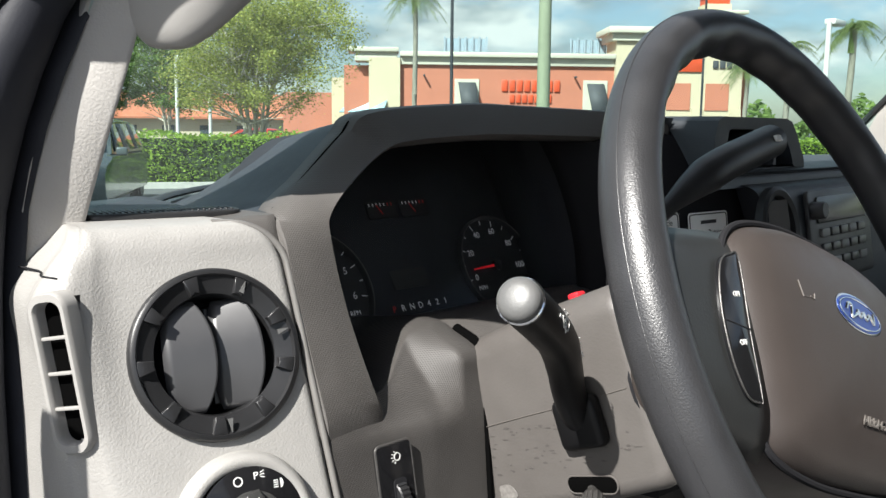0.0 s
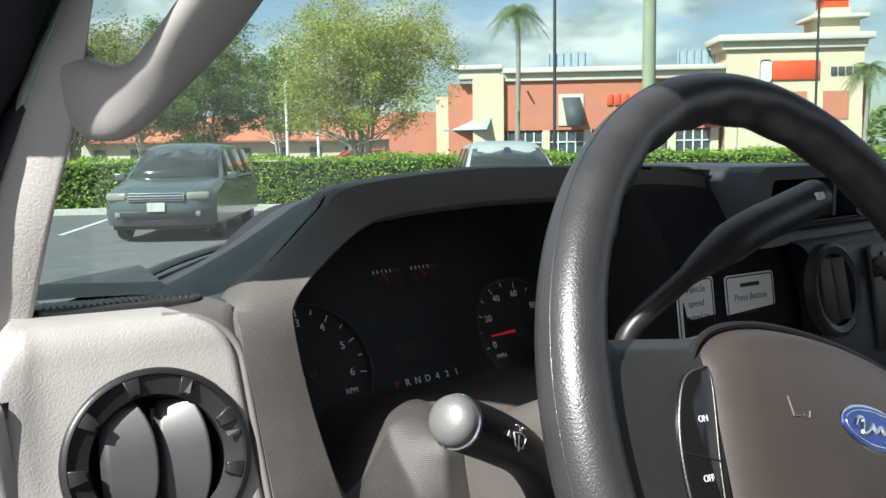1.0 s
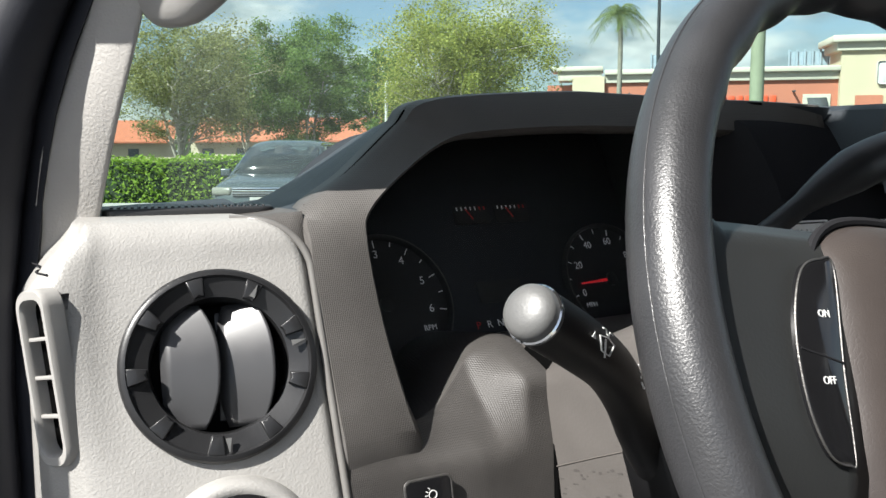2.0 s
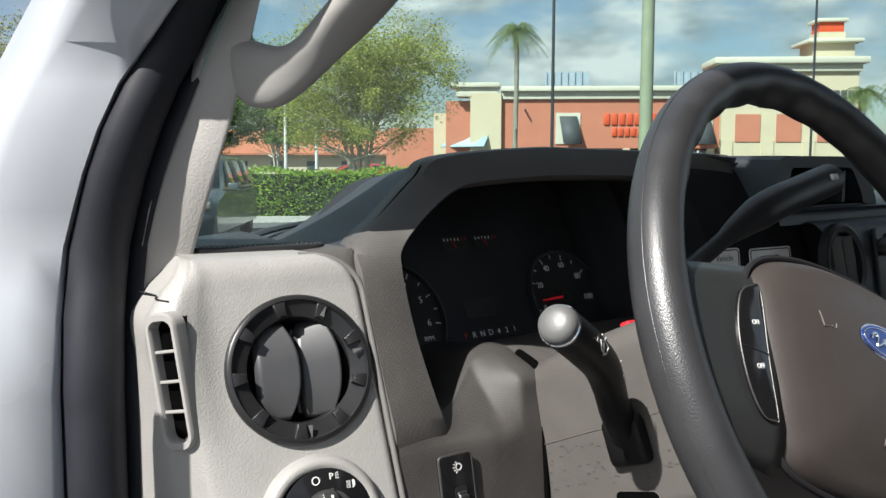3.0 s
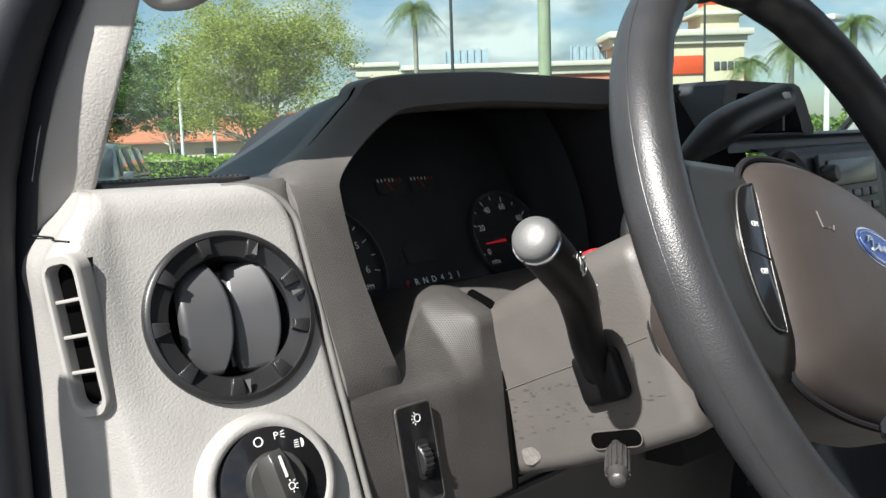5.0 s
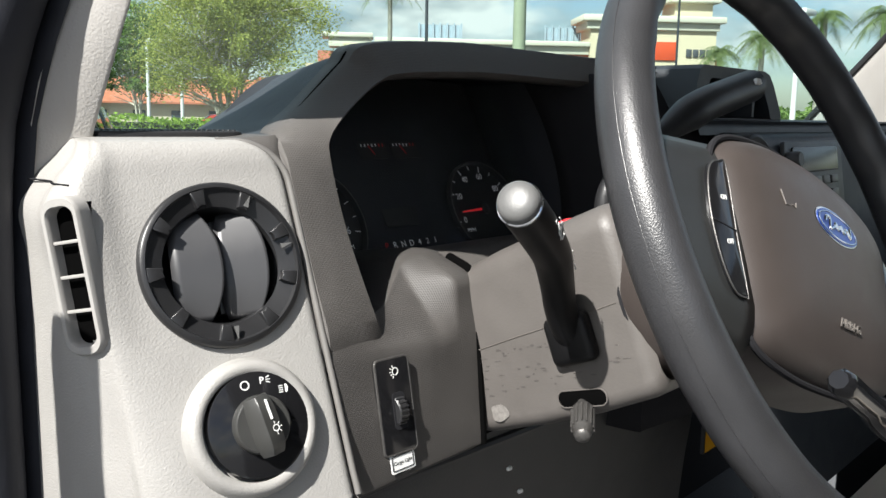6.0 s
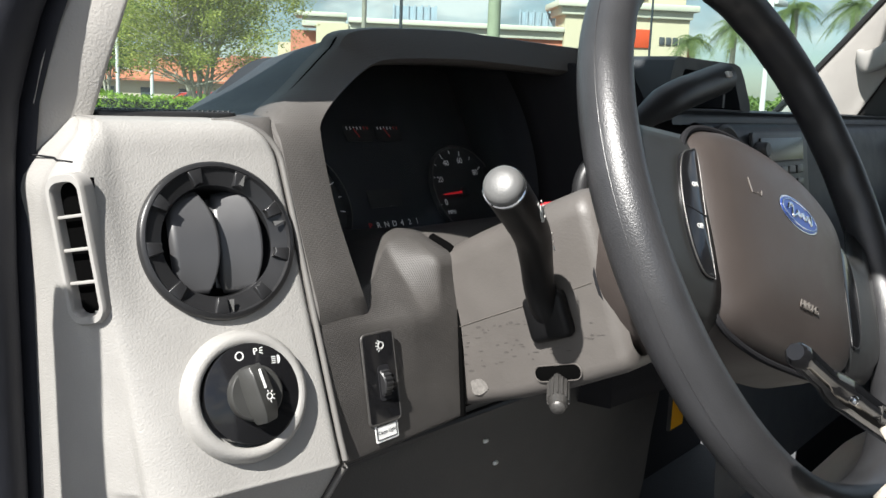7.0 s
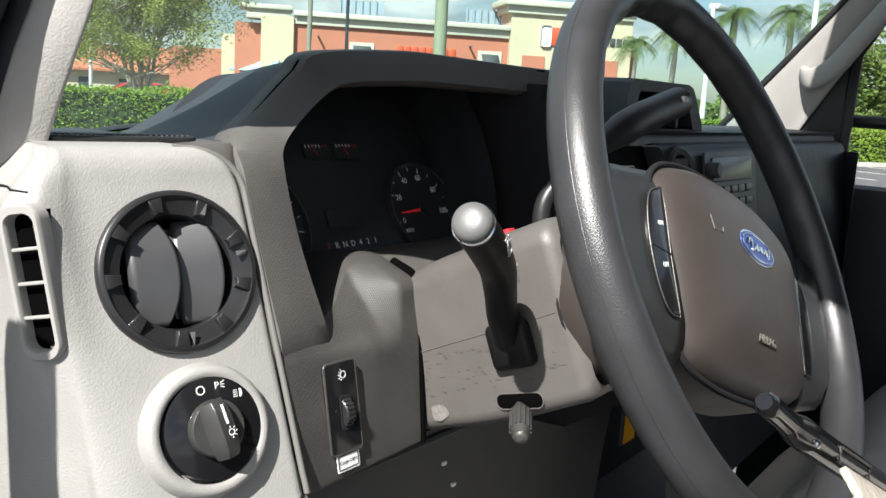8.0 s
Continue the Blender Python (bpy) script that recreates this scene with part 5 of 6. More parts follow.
# ---- middle of the dash ----
def dash_tray():
    t = thing("dash_tray", "charcoal open storage tray on top of the dash", "storage tray", Matrix())
    o = [(0.795, 1.500), (0.800, 1.545), (0.806, 1.562), (0.815, 1.5665), (0.97, 1.5665), (0.985, 1.563), (1.000, 1.550), (1.025, 1.520), (1.032, 1.500)]
    c = [(0.826, 1.514), (0.829, 1.542), (0.832, 1.552), (0.837, 1.554), (0.955, 1.554), (0.965, 1.552), (0.975, 1.543), (0.993, 1.521), (0.996, 1.514)]
    bm = bmesh.new()
    grid([[(x, 0.62, z) for x, z in o], [(x, 0.412, z) for x, z in o], [(x * 0.995 + 0.0045, 0.405, z * 0.998 + 0.003) for x, z in o], [(x, 0.406, z) for x, z in c], [(x, 0.410, z) for x, z in c], [(x, 0.50, z) for x, z in c], [(0.91, 0.50, 1.53)] * len(c)], bm)
    part("tray_shell", bm, M_PAD, t, angle=35)
    part("tray_floor", box((0.235, 0.20, 0.012), (0.913, 0.508, 1.506)), M_PAD, t)
    part("divider", box((0.006, 0.09, 0.036), (0.955, 0.455, 1.532)), M_PAD, t)
    return t


dash_tray()


def radio():
    t = thing("radio", "black car radio with a glossy display and grey buttons", "radio", frame_of((1.04, 0.364, 1.435), (0, -1, 0.16)))
    part("fascia", plate(rounded(0.190, 0.105, 0.006), 0.004, 0.0015), M_BLACK, t)
    part("display", plate(rounded(0.148, 0.030, 0.003), 0.002, 0.0008), M_DISPLAY, t, m=Matrix.Translation((0.0, 0.030, 0.004)))
    for r in range(3):
        for k in range(5):
            part("button", plate(rounded(0.022, 0.010, 0.002), 0.003, 0.001), M_VENT if (r + k) % 3 else M_SILVER, t, m=Matrix.Translation((-0.056 + 0.028 * k, 0.004 - 0.017 * r, 0.004)))
    part("volume_knob", lathe([(0.010, 0), (0.0095, 0.012), (0.008, 0.014), (0, 0.014)], 24), M_BLACK, t, m=Matrix.Translation((-0.082, 0.03, 0.004)))
    return t


radio()


def centre_vent():
    t = thing("centre_vent", "round black centre air vent", "air vent", frame_of((0.872, 0.366, 1.452), (0, -1, 0.2)))
    part("bezel", lathe([(0.044, -0.004), (0.044, 0.004), (0.040, 0.006), (0.034, 0.004), (0.033, -0.01)], 40), M_BLACK, t)
    part("throat", lathe([(0.033, -0.002), (0.033, -0.004), (0, -0.004)], 32), M_DARK, t)
    for k in (-1, 1):
        part("vane", box((0.003, 0.058, 0.014), (0.012 * k, 0, 0.0), rot=Matrix.Rotation(radians(25), 3, "Y")), M_VENT, t)
    return t


centre_vent()


def notice(x, z, w, h, lines, icon):
    t = thing("warning_sticker", "white bordered instruction sticker on the dark dash", "sticker", frame_of((x, 0.4125 - 0.125 * (x - 0.70) + 0.14 * (z - 1.44), z), (-0.12, -1, 0.14)), "stickers on the dash")
    part("sheet", plate(rounded(w, h, 0.004), 0.0006), M_STICKER, t)
    part("border", tube([(a, b, 0.0006) for a, b in rounded(w - 0.004, h - 0.004, 0.003)], 0.0006, 6, closed=True), M_BLACK, t)
    for k, (wd, y) in enumerate(lines):
        if isinstance(wd, str):
            text("print", wd, 0.0085, M_BLACK, t, Matrix.Translation((0, y, 0.0008)), extrude=0.00005)
        else:
            part("print_bar", box((wd, 0.0035, 0.0002), (0, y, 0.0007)), M_BLACK, t)
    if icon:
        part("truck_mark", box((0.020, 0.008, 0.0002), (0, icon, 0.0007)), M_BLACK, t)
        part("truck_cab_mark", box((0.007, 0.005, 0.0002), (0.012, icon - 0.001, 0.0007)), M_BLACK, t)
    return t


notice(0.722, 1.446, 0.046, 0.056, [("Vehicle", 0.018), ("speed", 0.006), ("limited to", -0.006), (0.03, -0.018)], None)
notice(0.792, 1.440, 0.066, 0.064, [(0.026, 0.022), ("Press Button", 0.011), (0.03, -0.022)], -0.006)

# ---- lower cab ----
low = thing("knee_panel", "dark grey plastic knee panel under the column", "knee panel", Matrix())
kp = [[(x, y, z) for x in (0.30, 0.45, 0.60, 0.75, 0.90)] for y, z in ((0.40, 1.262), (0.42, 1.24), (0.43, 1.22), (0.44, 1.12), (0.47, 0.95), (0.60, 0.80))]
part("panel", grid(smooth_grid(kp, 24, 24)), M_KNEE, low)
part("edge_strip", tube(spline([(0.32, 0.408, 1.252), (0.45, 0.412, 1.246), (0.60, 0.414, 1.242), (0.75, 0.416, 1.240), (0.88, 0.418, 1.238)], 24), 0.004, 8), M_BLACK, low, "black rolled upper edge")
for i, (x, y, z) in enumerate(((0.530, 0.412, 1.207), (0.548, 0.413, 1.180))):
    solid("paint_chip", box((0.006, 0.003, 0.0035), (x, y + 0.012, z), 0.001), M_STICKER, "small white fleck on the dark knee panel", "fleck", group="flecks on the knee panel")
yt = thing("yellow_tag", "yellow tag hanging under the steering column", "tag", pose(0.870, 0.398, 1.165, 90, 0, 0))
part("card", plate(rounded(0.034, 0.060, 0.002), 0.002), M_YELLOW, yt)
part("edge", box((0.003, 0.060, 0.004), (-0.0185, 0, 0.001)), M_BLACK, yt)


def hand_control():
    t = thing("hand_control_lever", "glossy black hand control lever with torn beige foam", "lever", Matrix())
    p = [(0.318, 0.097, 1.4075), (0.343, 0.096, 1.3945), (0.372, 0.093, 1.379), (0.41, 0.089, 1.360), (0.50, 0.078, 1.316), (0.62, 0.066, 1.257), (0.76, 0.05, 1.189)]
    path = spline(p, 48)
    part("bar", tube(path, [0.0040, 0.0058] + [0.0062] * 10 + [0.0062 + 0.0006 * k for k in range(5)] + [0.0092] * 31, 8), M_GLOSS, t, "glossy black bar", angle=50)
    part("catch_frame", tube([(x, y, z) for x, y, z in [path[24] + Vector((0.000, -0.0086, 0.004)), path[29] + Vector((0.000, -0.0086, 0.004)), path[29] + Vector((-0.004, -0.0090, -0.003)), path[24] + Vector((-0.004, -0.0090, -0.003))]], 0.0009, 6, closed=True), M_STEEL, t)
    part("rivet", lathe([(0.0022, 0), (0.0022, 0.001), (0.0014, 0.0018), (0, 0.002)], 14), M_CHROME, t, m=frame_of(path[17] + Vector((-0.003, -0.0080, -0.002)), (-0.3, -0.9, 0.1)))
    rnd = random.Random(2)
    up_ = spline([(0.40, 0.076, 1.352), (0.44, 0.070, 1.332), (0.52, 0.058, 1.292), (0.62, 0.046, 1.244)], 26)
    rows = [[], [], [], []]
    for k, q in enumerate(up_):
        w = 0.018 + 0.007 * rnd.random() + 0.012 * math.sin(k * 0.55) ** 2
        rows[0].append(q + Vector((0, 0, 0.004)))
        rows[1].append(q + Vector((-0.006, -0.010, -0.006)))
        rows[2].append(q + Vector((-0.012, -0.010, -0.6 * w - 0.004)))
        rows[3].append(q + Vector((-0.014, -0.004, -w - 0.004)))
    shell(part("foam_sleeve", grid(rows), M_FOAM, t, "torn beige foam sleeve"), 0.004)
    return t


hand_control()


def seat(x, label):
    t = thing("seat", label, "seat", pose(x + 0.02, -0.40, 0.74), "cab seats")
    part("cushion", box((0.50, 0.52, 0.16), (0, 0.08, 0.30), 0.05, 4), M_SEAT, t)
    part("backrest", box((0.48, 0.14, 0.62), (0, -0.26, 0.66), 0.05, 4, rot=Matrix.Rotation(radians(-12), 3, "X")), M_SEAT, t)
    part("base", box((0.40, 0.42, 0.24), (0, 0.06, 0.12), 0.02), M_BLACK, t)
    return t


seat(1.40, "grey vinyl passenger seat")


def engine_cover():
    t = thing("engine_cover", "light grey moulded engine cover between the cab seats", "engine cover", Matrix())
    prof = [(0.42, 0.73), (0.40, 0.84), (0.365, 0.94), (0.31, 1.0), (0.265, 1.04), (0.225, 1.10), (0.19, 1.135), (0.13, 1.155), (-0.1, 1.16), (-0.6, 1.15)]
    rows = [[(x, y, z - dz) for y, z in prof] for x, dz in ((0.96, 0.44), (0.97, 0.2), (0.985, 0.04), (1.01, 0.008), (1.05, 0.0), (1.25, 0.0), (1.45, 0.0))]
    part("shell", grid(smooth_grid(rows, 40, 24)), M_SEAT, t)
    part("latch", box((0.05, 0.02, 0.012), (1.10, 0.20, 1.135), 0.003, rot=Matrix.Rotation(radians(-40), 3, "X")), M_BLACK, t, "black latch")
    return t


engine_cover()

# ---- outside ----
solid("ground", grid([[(x, y, 0) for x in (-400, -60, 0, 60, 400, 900)] for y in (-400, -60, 0, 60, 400, 900)]), M_ASPHALT, "sunlit grey asphalt parking lot", "ground", "structure")
HD = Vector((0.86, -0.51, 0)).normalized()
HN = Vector((HD.y, -HD.x, 0))
if HN.y < 0:
    HN = -HN
H0 = Vector((6.4, 23.0, 0))


def along(s, n, z):
    return H0 + HD * s + HN * n + Vector((0, 0, z))


def slab(s0, s1, n0, n1, z0, z1, bm=None):
    bm = bm or bmesh.new()
    lo = [bm.verts.new(along(s, n, z0)) for s, n in ((s0, n0), (s1, n0), (s1, n1), (s0, n1))]
    hi = [bm.verts.new(along(s, n, z1)) for s, n in ((s0, n0), (s1, n0), (s1, n1), (s0, n1))]
    bm.faces.new(lo), bm.faces.new(hi)
    for i in range(4):
        bm.faces.new((lo[i], lo[(i + 1) % 4], hi[(i + 1) % 4], hi[i]))
    return bm


solid("pavement_kerb", slab(-30, 60, -0.45, -0.25, 0, 0.15), M_KERB, "pale concrete kerb before the hedge", "kerb", "structure")
solid("ground_verge", slab(-30, 60, -0.25, 3.2, 0, 0.12), M_GRASS, "grass strip under the hedge and trees", "verge", "structure")
for k in range(-6, 14):
    solid("road_bay_line", slab(-1.5 + 2.75 * k, -1.38 + 2.75 * k, -5.8, -0.6, 0, 0.006), M_LINE, "white parking bay line on asphalt", "bay line", "structure")


def leaves(n, place, size, bm_faces, rnd, flat=0.5):
    """n small leaf blades appended as (verts, faces); place() gives a centre."""
    V, F = bm_faces
    for _ in range(n):
        c = place()
        s = size * rnd.uniform(0.6, 1.4)
        a = Vector((rnd.gauss(0, 1), rnd.gauss(0, 1), rnd.gauss(0, flat))).normalized()
        b = a.cross(Vector((rnd.gauss(0, 1), rnd.gauss(0, 1), rnd.gauss(0, 1)))).normalized()
        i = len(V)
        V += [c - a * s, c + b * s * 0.5, c + a * s, c - b * s * 0.5]
        F.append((i, i + 1, i + 2, i + 3))


def leaf_mesh(name, vf, material):
    me = bpy.data.meshes.new(name)
    me.from_pydata([tuple(v) for v in vf[0]], [], vf[1])
    me.materials.append(material)
    return me


# the hedge: a core with the inner shade in its colour, and its leaves
rnd = random.Random(11)
hedge = thing("hedge", "clipped green hedge along the parking lot", "hedge", Matrix(), kind="stuff")
cr = []
for s in [-26 + 1.0 * k for k in range(82)]:
    j = [rnd.uniform(-0.05, 0.05) for _ in range(6)]
    cr.append([along(s, 0.05 + j[0], 0.1), along(s, 0.0 + j[1], 0.7), along(s, 0.12, 1.22 + j[2]), along(s, 0.9, 1.25 + j[3]), along(s, 1.05, 0.6), along(s, 1.0, 0.1)])
part("core", grid(cr), M_HEDGE_SHADE, hedge)
vf = ([], [])


def hedge_place():
    s = rnd.uniform(-24, 44)
    if rnd.random() < 0.62:
        return along(s, rnd.gauss(-0.02, 0.07) + 0.06 * math.sin(s * 2.3), rnd.uniform(0.12, 1.3))
    return along(s, rnd.uniform(-0.05, 1.0), 1.30 + rnd.gauss(0, 0.05) + 0.04 * math.sin(s * 1.7) + 0.03 * math.sin(s * 4.1))


leaves(52000, hedge_place, 0.055, vf, rnd)
lv = new("leaves", leaf_mesh("hedge_leaves", vf, M_LEAF_HEDGE))
lv.parent = hedge


def tree(x, y, h, r, crown_base, material, n, label, stems=4, seed=1, size=0.10, lean=0.25, density=1.0):
    rn = random.Random(seed)
    t = thing("tree", label, "tree", pose(x, y, 0), "parking lot trees")
    bm = bmesh.new()
    tips = []
    for k in range(stems):
        a = 2 * math.pi * k / stems + rn.uniform(-0.4, 0.4)
        sp = r * lean * rn.uniform(0.5, 1.1)
        pts = [(0.12 * math.cos(a), 0.12 * math.sin(a), 0.0)]
        for q in range(1, 6):
            f = q / 5
            pts.append((math.cos(a) * sp * f ** 1.3 + rn.uniform(-0.08, 0.08), math.sin(a) * sp * f ** 1.3 + rn.uniform(-0.08, 0.08), h * 0.62 * f))
        path = spline(pts, 14)
        tube(path, [0.075 * (1 - 0.7 * i / 13) for i in range(14)], 7, bm=bm)
        for i in (5, 7, 9, 11, 13):
            p = path[i]
            for _ in range(2):
                d = Vector((rn.gauss(0, 1), rn.gauss(0, 1), rn.uniform(0.2, 1.1))).normalized()
                L = r * rn.uniform(0.45, 0.85)
                e = p + d * L
                tube([p, p.lerp(e, 0.5) + Vector((0, 0, 0.06)), e], [0.03, 0.02, 0.008], 5, bm=bm)
                tips.append(e)
                tips.append(p.lerp(e, 0.6))
    part("trunk", bm, M_BARK, t, "pale slender stems")
    # clumps of leaves: round the branch ends and over an uneven crown
    clumps = list(tips)
    mid = (h + crown_base) / 2
    for _ in range(int(70 * density)):
        d = Vector((rn.gauss(0, 1), rn.gauss(0, 1), rn.gauss(0, 1))).normalized()
        f = rn.uniform(0.55, 1.0) * (0.85 + 0.2 * math.sin(3 * math.atan2(d.y, d.x) + seed))
        clumps.append(Vector((d.x * r * f, d.y * r * f, mid + d.z * (h - crown_base) / 2 * f)))
    clumps = [c for c in clumps if c.z > crown_base * 0.9]
    rad = [rn.uniform(0.13, 0.36) * r / 2.6 for _ in clumps]
    vf = ([], [])

    def place():
        i = rn.randrange(len(clumps))
        return clumps[i] + Vector((rn.gauss(0, 1), rn.gauss(0, 1), rn.gauss(0, 0.7))) * rad[i]

    leaves(n, place, size, vf, rn)
    c = new("crown", leaf_mesh("crown", vf, material))
    c.parent = t
    return t


def polar(az, d):
    return d * math.sin(radians(az)), d * math.cos(radians(az))


tree(*polar(33.4, 29), 6.9, 3.3, 2.5, M_LEAF_YELLOW, 76000, "yellow green parking lot tree with many slender stems", 10, 3, 0.040, 0.42)
tree(*polar(23.6, 36), 7.2, 2.6, 1.9, M_LEAF_GREEN, 60000, "dense green parking lot tree behind the hedge", 3, 5, 0.048, 0.25, 1.2)
tree(*polar(15.5, 34), 7.2, 3.2, 2.2, M_LEAF_OLIVE, 38000, "sparse olive green parking lot tree behind the hedge", 7, 8, 0.044, 0.35, 0.7)
tree(*polar(19.5, 52), 9.0, 4.2, 2.4, M_LEAF_OLIVE, 22000, "olive green tree beyond the hedge", 4, 9, 0.09)
tree(*polar(28.0, 50), 7.6, 3.0, 2.8, M_LEAF_GREEN, 18000, "green tree beyond the hedge", 4, 12, 0.085)
tree(*polar(8.0, 42), 8.5, 3.8, 2.0, M_LEAF_OLIVE, 12000, "olive green tree beyond the hedge", 4, 14, 0.10)
tree(*polar(0.5, 48), 9.0, 4.4, 2.0, M_LEAF_OLIVE, 12000, "olive green tree beyond the hedge", 4, 15, 0.11)
tree(*polar(-12, 40), 9.0, 4.4, 1.6, M_LEAF_OLIVE, 12000, "olive green tree beyond the hedge", 4, 16, 0.12)
tree(*polar(79.5, 48), 6.0, 3.2, 1.8, M_LEAF_GREEN, 9000, "green tree seen through the passenger window", 4, 17, 0.12)
tree(*polar(84.0, 44), 6.0, 3.0, 1.8, M_LEAF_YELLOW, 9000, "yellow green tree seen through the passenger window", 4, 18, 0.12)


def palm(az, d, z_crown, r, label, seed):
    rn = random.Random(seed)
    x, y = polar(az, d)
    t = thing("palm_tree", label, "palm tree", pose(x, y, 0), "palms")
    pts = [(0.10 * math.sin(3 * f), 0.05 * math.sin(5 * f), z_crown * f) for f in [k / 10 for k in range(11)]]
    part("trunk", tube(pts, [0.15 - 0.04 * k / 10 for k in range(11)], 10), M_PALM_BARK, t)
    part("crown_shaft", tube([(0.02, 0, z_crown - 0.9), (0.02, 0, z_crown + 0.1)], [0.13, 0.09], 10), M_LEAF_PALM_STEM, t)
    vf = ([], [])
    V, F = vf
    for k in range(25):
        a = 2 * math.pi * k / 25 * 3 + rn.uniform(-0.15, 0.15)
        el = rn.uniform(-0.25, 1.25)
        L = r * rn.uniform(0.85, 1.1)
        prev = None
        for q in range(15):
            f = q / 14
            hor = L * f * math.cos(el * (1 - 0.35 * f))
            zz = L * f * math.sin(el) - 0.95 * L * f * f
            c = Vector((math.cos(a) * hor, math.sin(a) * hor, z_crown + zz))
            side = Vector((-math.sin(a), math.cos(a), 0))
            if prev is not None:
                w = r * 0.27 * math.sin(math.pi * min(0.97, 0.12 + 0.86 * f))
                fw = (c - prev)
                for sg in (-1, 1):
                    for e in (0.0, 0.5):
                        o = prev + fw * e
                        tip = o + side * sg * w + fw * 0.8 + Vector((0, 0, -w * rn.uniform(0.35, 0.8)))
                        i = len(V)
                        V += [o, o + fw * 0.30, tip]
                        F.append((i, i + 1, i + 2))
            prev = c
    c = new("fronds", leaf_mesh("fronds", vf, M_LEAF_PALM))
    c.parent = t
    return t


palm(43.7, 44, 8.2, 1.75, "tall royal palm before the shops", 1)
palm(67.2, 40, 5.1, 1.35, "royal palm with drooping fronds", 2)
palm(70.6, 36, 5.4, 1.4, "royal palm with drooping fronds", 3)
palm(73.9, 38, 5.7, 1.4, "royal palm with drooping fronds", 4)
palm(64.8, 52, 5.4, 1.6, "royal palm beside the shop tower", 5)
palm(76.5, 46, 6.5, 2.3, "royal palm with a pale trunk", 6)


def pole(az, d, h, r, material, label):
    x, y = polar(az, d)
    t = thing("lamp_pole", label, "pole", pose(x, y, 0), "parking lot poles")
    part("shaft", tube([(0, 0, 0), (0, 0, h * 0.5), (0, 0, h)], [r, r * 0.88, r * 0.75], 14), material, t)
    part("foot", lathe([(0, 0), (r * 2.2, 0), (r * 2.2, 0.5), (r * 1.9, 0.55), (0, 0.55)], 20), M_KERB, t)
    part("lamp_head", box((0.9, 0.35, 0.18), (0.5, 0, h), 0.04), material, t)
    return t


pole(46.17, 40, 12, 0.085, M_BLACK_POLE, "thin black parking lot lamp pole")
pole(52.2, 27, 12, 0.215, M_CONCRETE_POLE, "thick greenish concrete lamp pole")
pole(28.6, 42, 4.7, 0.09, M_SIGN_WHITE, "short white pole beyond the hedge")
pole(30.6, 42, 4.0, 0.09, M_SIGN_WHITE, "short white pole beyond the hedge")
pole(69.3, 30, 5.0, 0.10, M_SIGN_WHITE, "white pole behind the palms")
pole(75.2, 30, 9.0, 0.10, M_SIGN_WHITE, "white pole behind the palms")


pole(62.2, 15, 9.0, 0.020, M_BLACK_POLE, "very thin black pole")


# ---- shops ----
BD = 62.0
B0 = Vector((*polar(42.8, BD), 0))
B1 = Vector((*polar(56.7, BD * 1.03), 0))
BX = (B1 - B0).normalized()
BN = Vector((BX.y, -BX.x, 0))
if BN.dot(B0) > 0:
    BN = -BN
BM = Matrix((BX, -BN, Vector((0, 0, 1)))).transposed().to_4x4()
BM.translation = B0
BW = (B1 - B0).length


